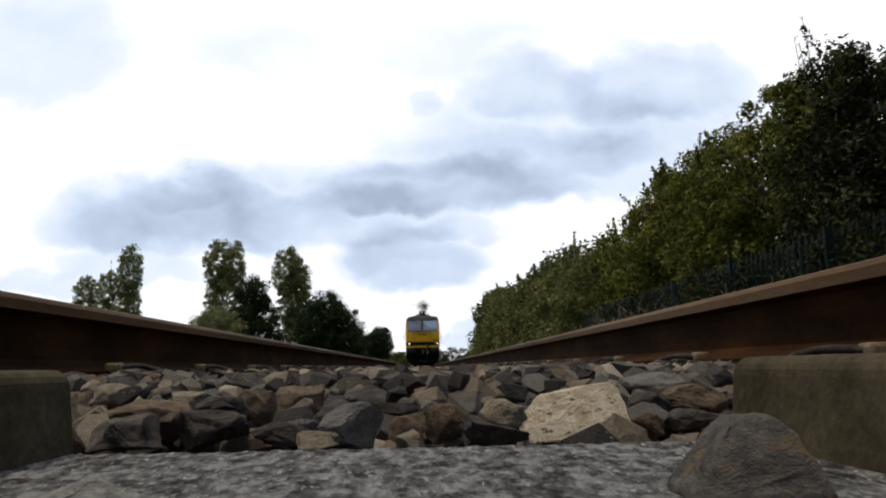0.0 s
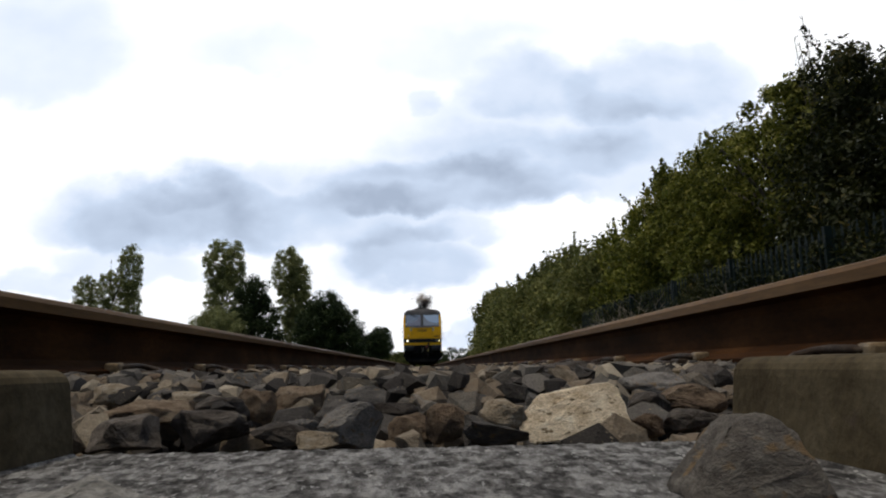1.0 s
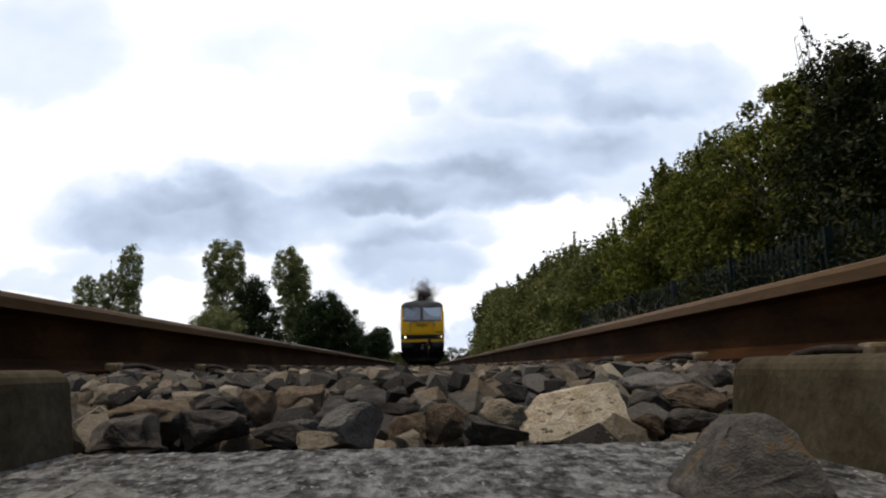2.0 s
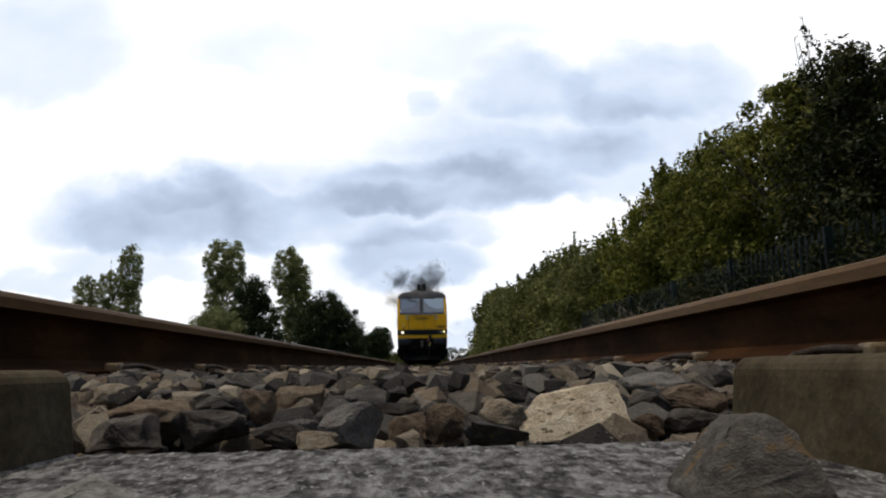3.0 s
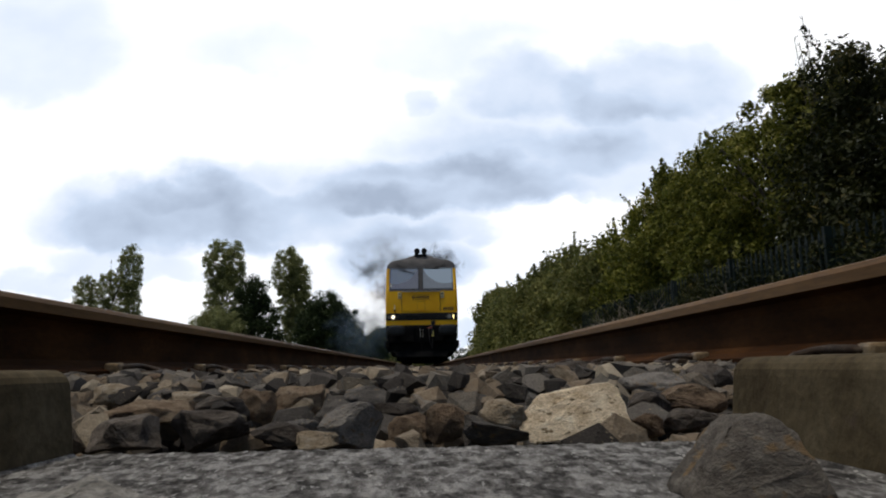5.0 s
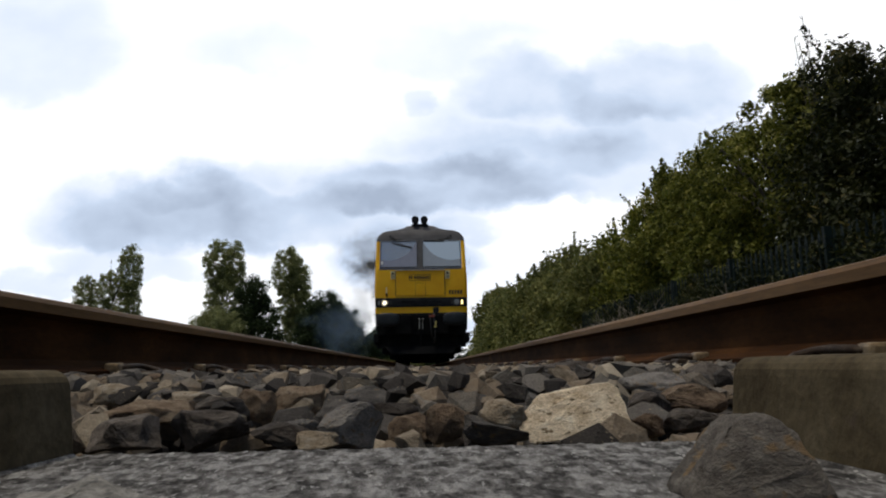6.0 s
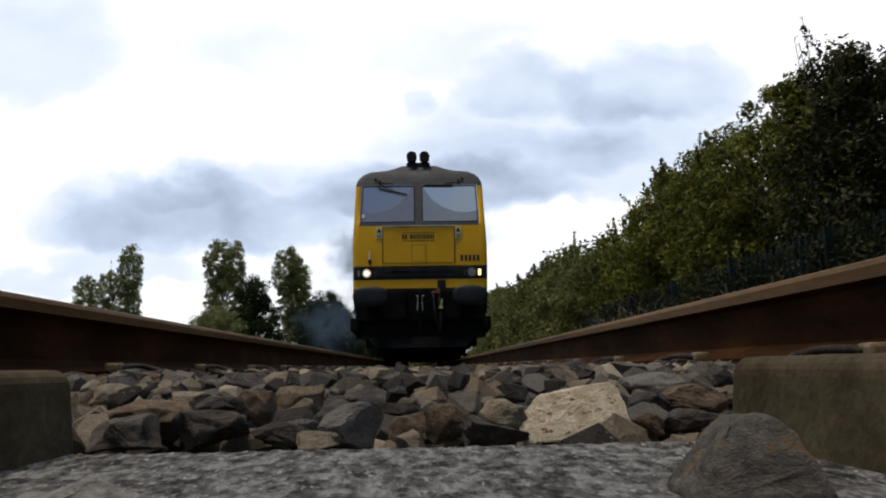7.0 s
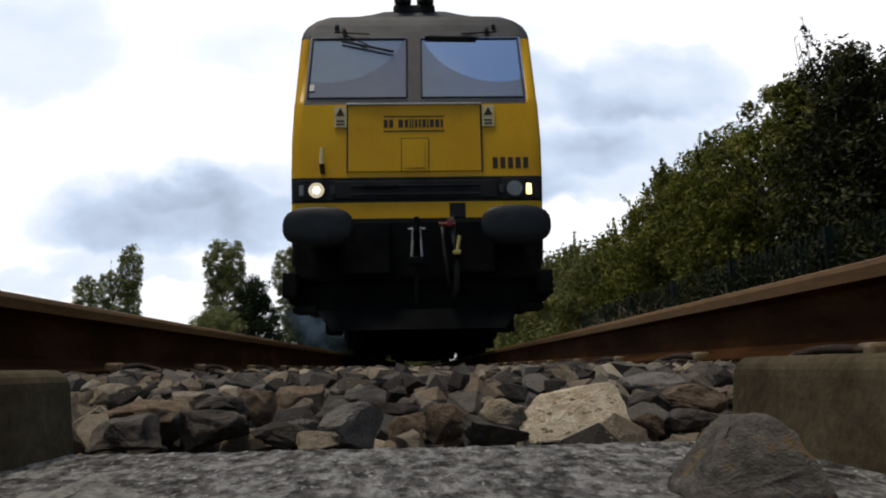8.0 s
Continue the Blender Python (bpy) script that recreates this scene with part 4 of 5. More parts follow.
for k, (x, y, rx, ry, h) in enumerate([(8.8, 25, 2.4, 3.4, 6.0), (8.4, 32, 2.2, 3.8, 6.6), (8.6, 40, 2.4, 4.2, 6.8), (8.4, 49, 2.4, 4.8, 6.6),
                                       (8.6, 59, 2.6, 5.2, 7.2), (9.0, 71, 2.8, 6.0, 7.8), (9.6, 86, 3.0, 6.0, 10.2), (11.5, 104, 4.0, 8.0, 8.6)]):
    tree("hedge_tree", "green and olive hedge tree beside the line", (x, y, G0),
         [(0, 0, h * 0.50, rx, ry, h * 0.5), (0.3, ry * 0.5, h * 0.42, rx * 0.8, ry * 0.6, h * 0.42), (-0.4, -ry * 0.5, h * 0.42, rx * 0.8, ry * 0.6, h * 0.44),
          (-rx * 0.6, 0, h * 0.2, rx * 0.6, ry, h * 0.2)],
         30 + k, 260, 0.6 + k * 0.05, 100, 0.10 + 0.013 * k, (M_LEAF, M_LEAF_OLIVE, M_LEAF_OLIVE)[min(k, 2)], group=HEDGE_GROUP, shoots=30)

# brambles at the fence, with the shade of the hedge in their leaf colour
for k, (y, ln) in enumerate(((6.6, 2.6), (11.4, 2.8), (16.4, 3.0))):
    tree("bramble", "bramble growing through the palisade fence, leaves darkened as if shaded", (5.02, y, G0), [(0, 0, 0.8, 0.35, ln, 0.95), (0.2, ln * 0.5, 1.1, 0.35, ln * 0.5, 0.8)],
         90 + k, 430, 0.2, 44, 0.035, M_LEAF_SHADED, 0.03, category="bush", group="brambles along the fence", shoots=24)

# undergrowth added to darken the hedge's foot; shade is in the leaf colour
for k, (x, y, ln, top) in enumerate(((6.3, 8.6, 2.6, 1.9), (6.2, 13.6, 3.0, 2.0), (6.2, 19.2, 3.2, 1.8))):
    tree("elder_bush", "elder undergrowth behind the fence, shade put into its dark leaves", (x, y, G0), [(0, 0, top * 0.5, 0.8, ln, top * 0.55), (0.3, -ln * 0.5, top * 0.6, 0.7, ln * 0.6, top * 0.5)],
         95 + k, 300, 0.3, 90, 0.05, M_LEAF_SHADED, 0.06, category="bush", group="undergrowth behind the fence", shoots=20)


def bare_sapling(at, height, seed):
    """Thin upright stems with short side twigs near the tips."""
    rng = random.Random(seed)
    bm = bmesh.new()
    for s in range(4):
        tip = Vector((rng.uniform(-0.35, 0.35), rng.uniform(-0.3, 0.3), height * rng.uniform(0.88, 1.0)))
        tube(bm, [(0, 0, 0), tip * 0.5, tip * 0.85 + Vector((0.03, 0, 0)), tip], 0.0055, 5)
        for q in range(16):
            b = tip * rng.uniform(0.84, 1.0)
            tube(bm, [b, b + Vector((rng.uniform(-1, 1), rng.uniform(-1, 1), rng.uniform(0.1, 0.8))) * 0.12], 0.0045, 3)
    ob = finish("sapling", bm, M_DRY)
    ob.matrix_world = pose(*at)
    return tagged(ob, "thin bare sapling standing out of the hedge", "sapling")


bare_sapling((7.35, 12.0, G0), 6.75, 4)

# trees across the fields on the other side
FIELD = "trees across the field"
tree("poplar_tree", "tall airy poplar with a narrow crown", (-31.5, 110, G0),
     [(-0.6, 0, 16.6, 2.4, 2.4, 4.4), (0.4, 0, 11.5, 2.9, 2.7, 5.0), (-0.4, 0, 5.0, 3.2, 3.0, 5.0), (1.9, 0, 16.6, 1.5, 2.0, 4.2)],
     51, 1500, 0.42, 44, 0.125, M_LEAF_POPLAR, 0.3, group=FIELD)
tree("poplar_tree", "tall airy poplar with a narrow crown", (-20.6, 110, G0),
     [(-0.6, 0, 15.4, 2.3, 2.4, 4.2), (0.5, 0, 11.0, 2.6, 2.6, 4.6), (1.0, 0, 5.0, 3.0, 2.9, 5.0), (1.2, 0, 14.0, 1.7, 2, 3.6)],
     52, 1500, 0.42, 44, 0.125, M_LEAF_POPLAR, 0.3, group=FIELD)
tree("poplar_tree", "slim dark poplar beside lower shoots", (-49.0, 110, G0),
     [(3.0, 0, 15.6, 1.9, 2.0, 4.8), (3.0, 0, 10.0, 1.8, 1.8, 4.5), (-0.3, 0, 13.2, 1.5, 1.8, 3.2), (-3.6, 0, 12.2, 1.7, 1.8, 3.2), (0, 0, 8.5, 4.0, 2.0, 3.0)],
     53, 1300, 0.40, 44, 0.12, M_LEAF_POPLAR, 0.3, group=FIELD)
tree("conifer_tree", "dark green conifer with a rough pointed top", (-25.0, 104, G0),
     [(0, 0, 5.4, 4.0, 3.4, 5.4), (-0.2, 0, 10.6, 2.3, 2.2, 3.8)], 54, 420, 0.75, 130, 0.14, M_LEAF_DARK, 0.3, group=FIELD)
tree("willow_bush", "round pale green willow bush", (-29.0, 100, G0),
     [(0, 0, 4.6, 4.0, 3.4, 4.6), (-2.4, 0, 3.8, 2.6, 2.6, 3.6)], 55, 360, 0.75, 130, 0.14, M_LEAF_POPLAR, 0.25, group=FIELD)
tree("oak_tree", "broad dark round-headed tree", (-13.2, 96, G0),
     [(-0.4, 0, 6.0, 3.4, 3.6, 4.6), (1.5, 0, 4.8, 3.6, 3.2, 4.4), (-1.2, 0, 4.5, 3.0, 3, 4.5), (3.2, 0, 3.0, 2.6, 3, 3.0)], 56, 560, 0.75, 130, 0.14, M_LEAF_DARK, 0.35, group=FIELD)
tree("oak_tree", "smaller dark round tree beside the line", (-8.8, 140, G0),
     [(0, 0, 4.6, 2.6, 3.0, 3.6), (-2.2, 0, 3.4, 2.6, 3.0, 3.2)], 57, 280, 0.75, 110, 0.17, M_LEAF_DARK, 0.3, group=FIELD)
tree("field_bush", "low olive bush beyond the fields", (-9.0, 200, G0), [(0, 0, 2.0, 5, 4, 2.4), (6, 2, 1.6, 4, 4, 2.0)], 58, 160, 0.9, 70, 0.22, M_LEAF_OLIVE, 0.2, category="bush")
for k, (x, y, w, h) in enumerate([(-14, 420, 30, 9), (22, 430, 34, 11), (66, 460, 44, 13), (-90, 420, 60, 9), (-190, 400, 70, 10)]):
    tree("far_trees", "hazy far line of trees", (x, y, G0), [(0, 0, h * 0.5, w * 0.6, 6, h * 0.55), (w * 0.4, 0, h * 0.4, w * 0.4, 6, h * 0.4), (-w * 0.4, 0, h * 0.35, w * 0.4, 6, h * 0.45)],
         70 + k, 420, 1.5, 46, 0.42, M_LEAF_DARK, 0.3, group="far tree line")


# ---- palisade fence ----
def fence_panel():
    ob = thing("palisade_fence", "dark green steel palisade fence in front of the hedge", "fence", "fence panels")
    bm = box(bmesh.new(), (0, 0, 1.02), (0.10, 0.06, 2.1), 0.004)
    part("post", bm, M_FENCE, ob)
    for z in (0.45, 1.62):
        bm = box(bmesh.new(), (0.02, 1.375, z), (0.04, 2.75, 0.05), 0.004)
        part("rail", bm, M_FENCE, ob)
    bm = bmesh.new()
    prism(bm, [(-0.034, 0.08), (0.034, 0.08), (0.034, 1.93), (0.016, 2.0), (0.0, 2.06), (-0.016, 2.0), (-0.034, 1.93)], -0.004, 0.004)
    box(bm, (0, 0.006, 1.0), (0.02, 0.014, 1.84))
    bmesh.ops.transform(bm, matrix=Matrix.Rotation(radians(90), 4, "Z"), verts=bm.verts[:])
    me = bpy.data.meshes.new("pale")
    bm.to_mesh(me)
    bm.free()
    me.materials.append(M_FENCE)
    for k in range(17):
        p = new("pale", me)
        p.parent = ob
        p.location = (-0.012, 0.16 + 0.155 * k, 0)
    return ob


panel = fence_panel()
panel.matrix_world = pose(5.1, 8.4, G0)
for k in (-3, -2, -1, 1, 2, 3, 4):
    copy_thing(panel, pose(5.1 + 0.02 * (k % 3), 8.4 + 2.75 * k, G0, 0, random.uniform(-0.6, 0.6), 0))


def weed(seed, at, height):
    """Dry branching stems."""
    rng = random.Random(seed)
    bm = bmesh.new()
    for s in range(9):
        a, lean = rng.uniform(0, 6.28), rng.uniform(0.05, 0.4)
        h = height * rng.uniform(0.6, 1.0)
        tip = Vector((math.cos(a) * lean * h, math.sin(a) * lean * h, h))
        tube(bm, [(0, 0, 0), tip * 0.5 + Vector((0, 0, 0.05)), tip], 0.009, 4)
        for q in range(7):
            b = tip * rng.uniform(0.35, 1.0)
            d = Vector((rng.uniform(-1, 1), rng.uniform(-1, 1), rng.uniform(0.3, 1))) * 0.16 * height
            tube(bm, [b, b + d], 0.006, 3)
    ob = finish("dry_weed", bm, M_DRY)
    ob.matrix_world = pose(*at)
    return tagged(ob, "dry grey-brown weed stems by the fence", "weed", "dry weeds")


for k in range(34):
    weed(200 + k, (4.62 + random.uniform(-0.35, 0.2), 6.2 + k * 0.45 + random.uniform(-0.3, 0.3), G0), random.uniform(0.9, 1.7))


# ---- exhaust smoke ----
def puff(seed, mat, radius, wisps, label, flat=0.75):
    """A loose heap of thin soft-edged wisps, each a small dished disc."""
    rng = np.random.default_rng(seed)
    p = rng.normal(size=(wisps, 3)) * radius * 0.42
    p[:, 2] *= flat
    a = rng.normal(size=(wisps, 3))
    a /= np.linalg.norm(a, axis=1, keepdims=True)
    b = np.cross(a, rng.normal(size=(wisps, 3)))
    b /= np.linalg.norm(b, axis=1, keepdims=True)
    c = np.cross(a, b)
    s = radius * (0.28 + 0.40 * rng.random((wisps, 1)))
    turn = [2 * math.pi * i / 10 for i in range(10)]
    rim = [p + s * (a * math.cos(q) + b * math.sin(q)) * rng.uniform(0.8, 1.15, (wisps, 1)) + c * s * 0.25 for q in turn]
    co = np.stack([p] + rim, 1).reshape(-1, 3)
    base = np.arange(wisps)[:, None, None] * 11
    fan = np.array([[0, 1 + i, 1 + (i + 1) % 10] for i in range(10)])[None]
    me = fill(bpy.data.meshes.new("smoke_puff"), co, (base + fan).reshape(-1, 3))
    dense = np.zeros(wisps * 11, np.float32)
    dense[::11] = 1.0
    me.attributes.new("dense", "FLOAT", "POINT").data.foreach_set("value", dense)
    me.polygons.foreach_set("use_smooth", np.ones(len(me.polygons), bool))
    me.materials.append(mat)
    return tagged(new("smoke_puff", me), label, "smoke", "exhaust smoke", "stuff")


LOCO_ROWS = [(0.0, 53.6), (1.5, 44.4), (3.0, 35.9), (4.0, 30.4), (4.5, 27.5), (6.0, 19.2), (6.5, 16.15), (7.0, 13.08), (7.5, 9.98), (8.0, 6.82)]


def loco_y(t):
    return float(np.interp(t, [r[0] for r in LOCO_ROWS], [r[1] for r in LOCO_ROWS])) if t >= 0 else 53.6 - 6.1 * t


SMOKE = []  # puff, time of leaving the stack, rise, drift
for k in range(21):
    t0 = -0.9 + 0.3 * k
    if t0 < 1.3:      # small brown puffs straight above the roof
        mat, lab = ((M_SMOKE_BROWN, "brown exhaust puff above the locomotive roof"), (M_SMOKE_TAN, "thin tan exhaust smoke beside the locomotive roof"),
                    (M_SMOKE_DARK, "dark sooty exhaust smoke above the locomotive"))[k % 3]
        drift, rise, size = (0.15, -0.1, 0.35)[k % 3], (1.6, 1.9, 1.5)[k % 3], 0.62
    elif t0 < 4.0:    # a wide low bank of soot
        if k % 4 == 1:
            mat, lab, drift, rise = M_SMOKE_TAN, "thin tan exhaust smoke beside the locomotive roof", -1.1, 0.5
        else:
            mat, lab = M_SMOKE_DARK, "dark sooty exhaust smoke above the locomotive"
            drift, rise = (0.75, -1.7, -0.45, 0.4, -1.0)[k % 5], (1.75, 2.2, 1.95)[k % 3]
        if t0 > 3.2 and drift < -0.7:
            mat, lab = M_SMOKE_GREY, "thin grey exhaust smoke beside the locomotive roof"
        size = 1.15
    else:             # thinning grey remains
        mat, lab = M_SMOKE_GREY, "thin grey exhaust smoke trailing behind the locomotive"
        drift, rise, size = -1.2 - 0.3 * (k % 3), 0.2 + 0.4 * (k % 3), 1.2
    SMOKE.append((puff(300 + k, mat, size, 70, lab), t0, rise, drift))
for k in range(5):
    SMOKE.append((puff(340 + k, M_SMOKE_BLUE, 1.5, 60, "thin blue-grey exhaust haze drifting low beside the line"), 3.2 + 0.35 * k, -2.6 + 0.5 * (k % 3), -2.2 - 0.3 * (k % 2)))


def motions():
    walk(SKY, [(0.0, pose(0, 0, 0)), (8.0, pose(0, 0, 0, 0, 0, 0.55))])
    walk(LOCO, [(t, pose(0, y, 0)) for t, y in LOCO_ROWS])
    for w in WHEELS:
        rows = []
        for k in range(81):
            t = k / 10
            rows.append((t, pose(w.location.x, w.location.y, 0.66) @ Matrix.Rotation((loco_y(t) - 53.6) / 0.5, 4, "X")))
        walk(w, rows)
    for ob, t0, rise, drift in SMOKE:
        rows = []
        for k in range(33):
            t = k * 0.25
            age = t - t0
            if age <= 0:
                rows.append((t, pose(0, loco_y(t) + 7.5, 2.7)))
            else:
                up = 2.7 + (1.3 + rise) * (1 - math.exp(-age * 4.0)) + 0.12 * age
                out = 2.4 * (1 - math.exp(-age / 1.6))
                rows.append((t, pose(drift * out, loco_y(t0) + 7.5 - 2.5 * (1 - math.exp(-age)), up, 0, 0, 12 * age)))
        walk(ob, rows)


# ---- ballast stones: large ones placed singly, 300 near ones as parts, the rest joined ----
BLOCK = [(-0.5, -0.5), (-0.46, -0.1), (-0.30, 0.30), (-0.02, 0.38), (0.34, 0.5), (0.42, 0.42), (0.5, -0.25), (0.30, -0.5)]
PEAK = [(-0.5, -0.5), (-0.33, -0.06), (-0.10, 0.36), (0.02, 0.5), (0.14, 0.48), (0.32, 0.26), (0.40, -0.05), (0.48, -0.5)]


def hull_stone(seed, points=16, flat=0.72, rough=0.0, seated=False, side=None, slope=0.5):
    """A broken stone: a hull of random points, or of a side outline with the near face leaning back."""
    rng = random.Random(seed)
    bm = bmesh.new()
    for x, z in side or ():
        bm.verts.new((x, -0.42 + slope * (z + 0.5) * 0.8 + rng.uniform(-0.04, 0.04), z * 0.6))
        bm.verts.new((x * 0.85, 0.45 + rng.uniform(-0.05, 0.05), z * 0.55))
    for _ in range(0 if side else points):
        v = Vector((rng.gauss(0, 1), rng.gauss(0, 1), rng.gauss(0, 1))).normalized() * rng.uniform(0.86, 1.06)
        v *= (abs(v.x) ** 4 + abs(v.y) ** 4 + abs(v.z) ** 4) ** -0.17   # blocky, as crushed stone breaks
        bm.verts.new((v.x * 0.5, v.y * 0.42, v.z * 0.5 * flat))
    r = bmesh.ops.convex_hull(bm, input=bm.verts[:])
    bmesh.ops.delete(bm, geom=[v for v in bm.verts if not v.link_faces], context="VERTS")
    if rough:
        bmesh.ops.bevel(bm, geom=bm.edges[:], offset=0.016, segments=1, affect="EDGES")
        bmesh.ops.triangulate(bm, faces=bm.faces[:])
        bmesh.ops.subdivide_edges(bm, edges=bm.edges[:], cuts=3, use_grid_fill=True)
        for v in bm.verts:
            q = v.co * 2.6 + Vector((seed, 0, 0))
            v.co += v.co.normalized() * (noise.noise(q) * rough * 2.4 + noise.noise(q * 3.3) * rough * 0.9 + noise.noise(q * 8.0) * rough * 0.45)
    if seated:   # flat underside
        for v in bm.verts:
            v.co.z = max(v.co.z, -0.06)
    xs = [v.co.x for v in bm.verts]
    zs = [v.co.z for v in bm.verts]
    ys = [v.co.y for v in bm.verts]
    for v in bm.verts:   # unit width and height
        v.co.x = (v.co.x - min(xs)) / (max(xs) - min(xs)) - 0.5
        v.co.y = (v.co.y - min(ys)) / (max(ys) - min(ys)) - 0.5
        v.co.z = (v.co.z - min(zs)) / (max(zs) - min(zs)) - 0.5
    return bm


STONES_PALE = [(0.148, 0.520, -0.030, 0.078, 0.039)]
STONES_TAN = [
    (0.092, 0.500, -0.029, 0.033, 0.021), (-0.167, 0.620, -0.020, 0.053, 0.018), (-0.104, 0.500, -0.028, 0.026, 0.012),
    (-0.036, 0.462, -0.040, 0.030, 0.011), (-0.272, 0.700, -0.015, 0.034, 0.020)]
STONES_DARK = [
    (0.010, 0.580, -0.035, 0.040, 0.023), (-0.062, 0.472, -0.038, 0.036, 0.016), (-0.112, 0.478, -0.034, 0.052, 0.026),
    (-0.170, 0.478, -0.034, 0.051, 0.022), (-0.133, 0.570, -0.026, 0.049, 0.021), (0.222, 0.570, -0.030, 0.039, 0.022),
    (0.234, 0.950, -0.011, 0.100, 0.039), (0.372, 0.800, -0.012, 0.055, 0.033), (0.140, 0.750, -0.020, 0.043, 0.024),
    (0.233, 0.500, -0.036, 0.041, 0.016)]
STONES_GREY = [
    (-0.016, 0.490, -0.034, 0.042, 0.031), (0.084, 0.472, -0.039, 0.041, 0.016), (-0.048, 0.490, -0.036, 0.025, 0.015),
    (-0.161, 0.800, -0.013, 0.062, 0.030), (0.279, 0.720, -0.019, 0.064, 0.027), (-0.017, 0.660, -0.023, 0.046, 0.023),
    (0.075, 0.620, -0.025, 0.035, 0.018)]
STONES_BROWN = [
    (0.053, 0.500, -0.034, 0.032, 0.026), (0.027, 0.520, -0.038, 0.034, 0.020), (-0.172, 0.530, -0.026, 0.062, 0.021),
    (-0.106, 0.600, -0.025, 0.030, 0.028), (-0.075, 0.620, -0.023, 0.043, 0.028), (0.192, 0.500, -0.039, 0.025, 0.017),
    (0.263, 0.580, -0.026, 0.056, 0.025), (0.026, 0.800, -0.019, 0.039, 0.023), (-0.030, 0.520, -0.041, 0.025, 0.015),
    (-0.343, 1.000, -0.010, 0.049, 0.026)]


STONES_LOOSE = [(0.1505, 0.2440, -0.0280, 0.047, 0.0270), (-0.137, 0.262, -0.037, 0.030, 0.012)]
STONES_LOOSE_PALE = [(-0.086, 0.236, -0.0365, 0.058, 0.014)]


LARGE = [(x, y + w * 0.35, w) for rows in (STONES_PALE, STONES_TAN, STONES_DARK, STONES_GREY, STONES_BROWN) for x, y, z, w, h in rows]


def big_stones():
    """The stones that stand out, each of its own shape."""
    k = 0
    for rows, mat in ((STONES_PALE, M_STONE_PALE), (STONES_TAN, M_STONE_TAN), (STONES_DARK, M_STONE_DARK), (STONES_GREY, M_STONE_GREY), (STONES_BROWN, M_STONE_BROWN), (STONES_LOOSE, M_STONE_MOTTLED), (STONES_LOOSE_PALE, M_STONE_LIGHT)):
        for x, y, z, w, h in rows:
            k += 1
            shaped = BLOCK if mat is M_STONE_PALE else PEAK if mat is M_STONE_MOTTLED and h > 0.02 else None
            bm = hull_stone(900 + k, 26 if y < 0.44 else 17, 0.8, 0.026 if shaped else 0.036 if y < 0.44 else 0.03, y < 0.44 and not shaped, shaped)
            if y < 0.44 and not shaped:   # lies broad side down, narrowing upwards
                for v in bm.verts:
                    lean = 1.0 - (0.58 if h > 0.02 else 0.34) * (v.co.z + 0.5)
                    v.co.x, v.co.y = v.co.x * lean + 0.10 * (v.co.z + 0.5), v.co.y * lean
            ob = finish("stone", bm, mat, smooth=y < 0.44)
            if y > 0.44:
                ob.parent = BED
            else:
                tagged(ob, "loose rough grey stone lying on the sleeper", "stone", "loose stones on the sleeper")
            ob.location = (x, y + w * 0.35, z)
            ob.scale = (w * 1.08, w * 0.85, h * 1.12)


def ballast_height(y):
    return -0.031 + 0.030 * min(1.0, max(0.0, (y - 0.46) / 0.38)) - 0.005 * min(1.0, max(0.0, (y - 1.2) / 3.0))


def near_stones():
    """300 stones as parts of the bed, sharing a few shapes."""
    rng = random.Random(5)
    shapes = []
    for k in range(14):
        me = bpy.data.meshes.new("stone")
        bm = hull_stone(40 + k, 13, 0.8)
        bm.to_mesh(me)
        bm.free()
        me.materials.append(M_STONE)
        shapes.append(me)
    made = 0
    spots = []
    while made < 300:
        y = 0.47 + 0.75 * rng.random() ** 0.9
        x = rng.uniform(-0.58, 0.60) * min(1.0, 0.42 + (y - 0.45) * 1.2)
        w = rng.uniform(0.022, 0.050)
        if any((x - a) ** 2 + (y - b) ** 2 < (0.33 * (w + c)) ** 2 for a, b, c in spots):
            w *= 0.6
            if rng.random() < 0.6:
                continue
        if any((x - a) ** 2 + (y - b) ** 2 < (0.5 * c + 0.25 * w) ** 2 for a, b, c in LARGE) and rng.random() < 0.9:
            continue
        spots.append((x, y, w))
        h = w * rng.uniform(0.5, 0.85)
        ob = new("stone", rng.choice(shapes))
        ob.parent = BED
        top = ballast_height(y) - 0.02 * (abs(x) > 0.56) + rng.uniform(-0.012, 0.006)
        ob.location = (x, y, top - h / 2)
        ob.rotation_euler = (rng.uniform(-0.5, 0.5), rng.uniform(-0.5, 0.5), rng.uniform(0, 6.28))
        ob.scale = (w, w * rng.uniform(0.8, 1.1), h)
        made += 1


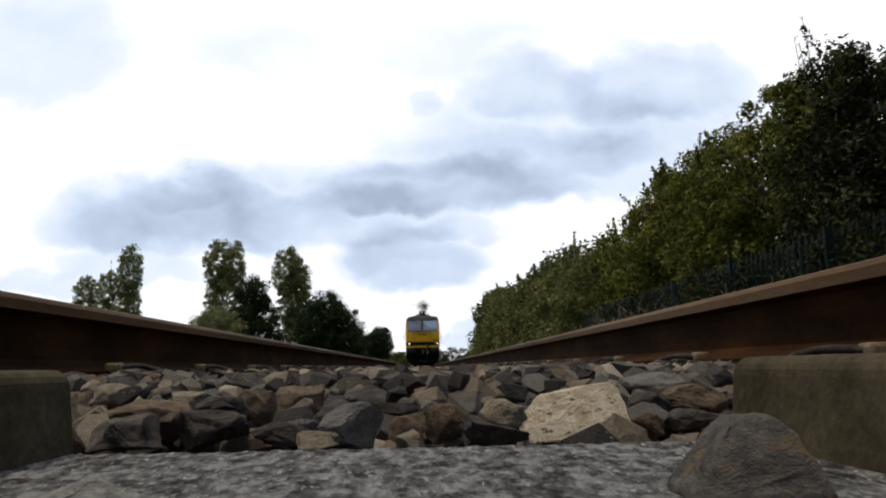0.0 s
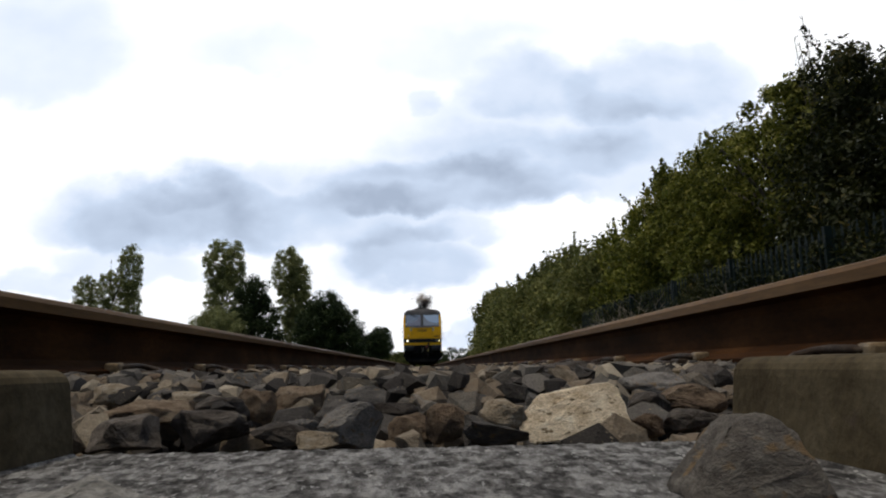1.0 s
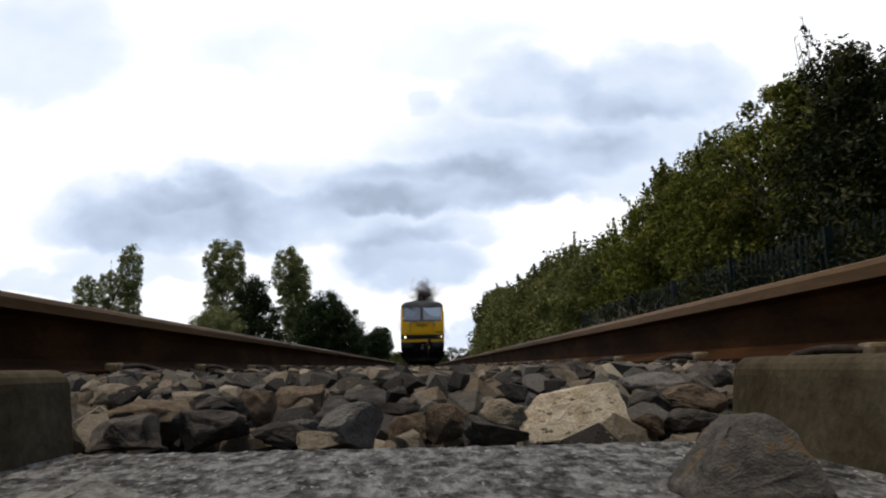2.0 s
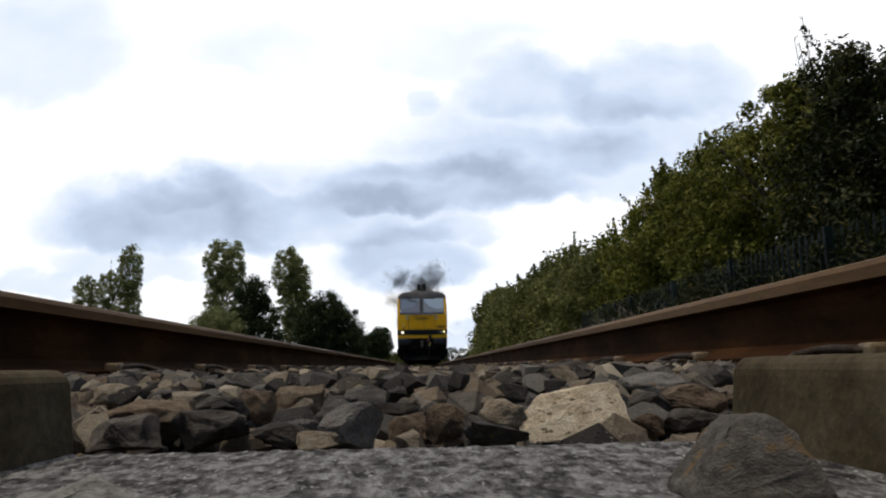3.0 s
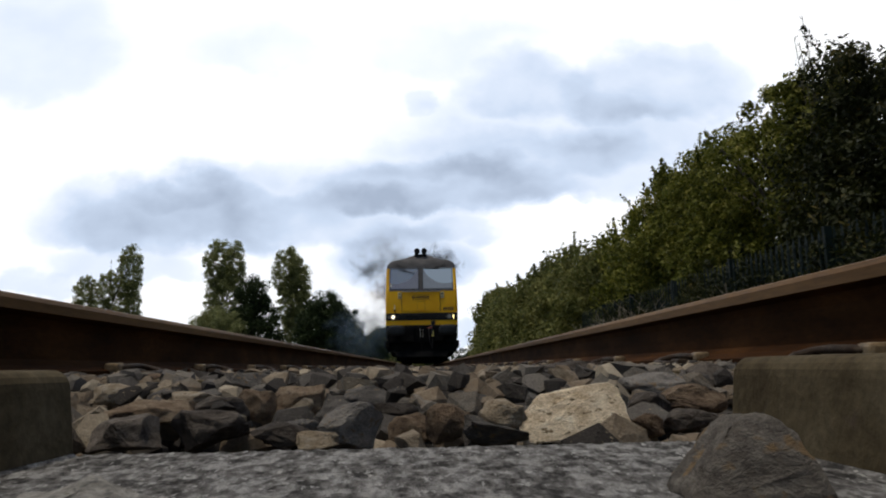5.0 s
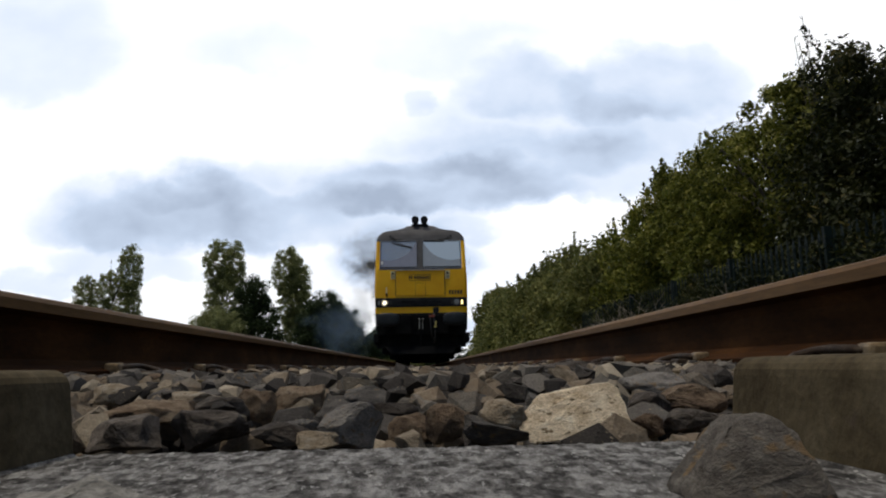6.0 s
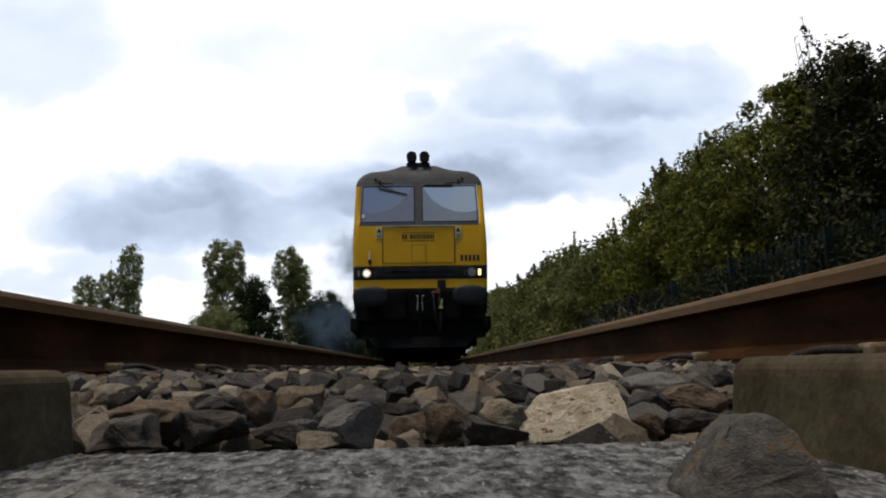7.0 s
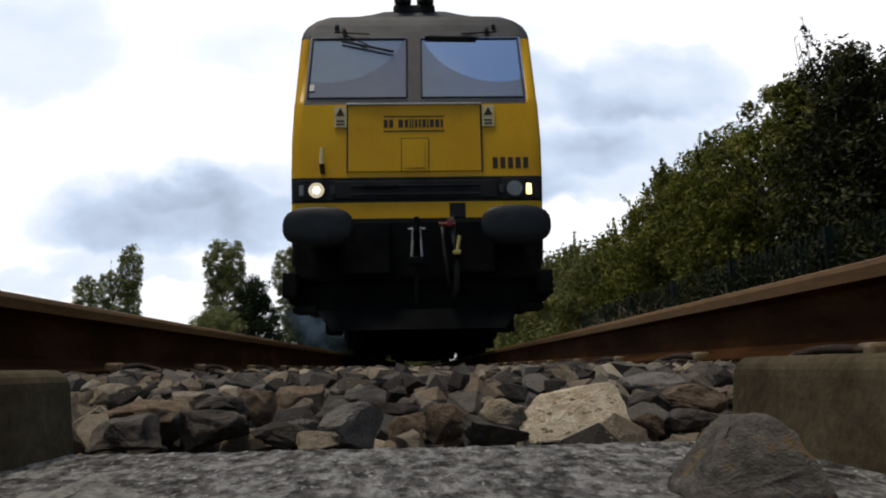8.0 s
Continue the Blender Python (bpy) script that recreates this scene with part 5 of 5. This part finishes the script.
def far_stones():
    """The rest of the ballast, joined."""
    rng = np.random.default_rng(8)
    bases = []
    for k in range(10):
        bm = hull_stone(80 + k, 12, 0.8)
        bmesh.ops.triangulate(bm, faces=bm.faces[:])
        bm.verts.index_update()
        bases.append((np.array([v.co[:] for v in bm.verts]), np.array([[v.index for v in f.verts] for f in bm.faces])))
        bm.free()
    spots = []

    def lay(x0, x1, y0, y1, step, low):
        for x in np.arange(x0, x1, step):
            for y in np.arange(y0, y1, step):
                spots.append((x + rng.uniform(-0.5, 0.5) * step, y + rng.uniform(-0.5, 0.5) * step, step * rng.uniform(0.75, 1.5), low))
    lay(-0.60, 0.60, 0.72, 1.14, 0.030, -0.002)
    lay(-0.60, 0.60, 0.45, 1.25, 0.030, 0.018)
    lay(-0.62, 0.62, 1.15, 6.0, 0.036, 0.0)
    lay(-0.66, 0.66, 6.0, 16.0, 0.05, 0.0)
    lay(-0.66, 0.66, 16.0, 60.0, 0.11, 0.0)
    lay(-2.6, -0.86, -4.0, 16.0, 0.062, 0.0)
    lay(0.86, 2.6, -4.0, 16.0, 0.062, 0.0)
    lay(-0.66, 0.66, -3.0, 0.12, 0.05, 0.01)
    cos, tris, n = [], [], 0
    for x, y, w, low in spots:
        k = round((y - (0.38 if y > 0.6 else 0.30)) / SLEEPER_STEP)
        if abs(y - (0.38 if y > 0.6 else 0.30) - SLEEPER_STEP * k) < 0.15 and abs(x) < 1.28 and (k == 0 or y < 0.6 or abs(x) > 0.59):
            continue
        co, tri = bases[rng.integers(10)]
        a, b = rng.uniform(0, 6.28), rng.uniform(-0.5, 0.5)
        ca, sa, cb, sb = math.cos(a), math.sin(a), math.cos(b), math.sin(b)
        turn = np.array([[ca, -sa, 0], [sa, ca, 0], [0, 0, 1]]) @ np.array([[cb, 0, sb], [0, 1, 0], [-sb, 0, cb]])
        h = w * rng.uniform(0.5, 0.9)
        if any((x - a) ** 2 + (y - b) ** 2 < (0.55 * c) ** 2 for a, b, c in LARGE) and y < 1.2:
            continue
        top = ballast_height(max(y, 0.9) if abs(x) > 0.8 else y) - low - 0.02 * (0.57 < abs(x) < 0.7) - 0.32 * max(0.0, abs(x) - 1.7) + rng.uniform(-0.014, 0.008)
        cos.append((co * np.array([w, w * 0.9, h])) @ turn.T + np.array([x, y, top - h / 2]))
        tris.append(tri + n)
        n += len(co)
    me = fill(bpy.data.meshes.new("ballast_rest"), np.concatenate(cos), np.concatenate(tris))
    me.materials.append(M_STONE_REST)
    ob = new("ballast_rest", me)
    ob.parent = BED
    tagged(ob, "many small grey and brown stones", kind="stuff")


big_stones()
near_stones()
far_stones()


motions()
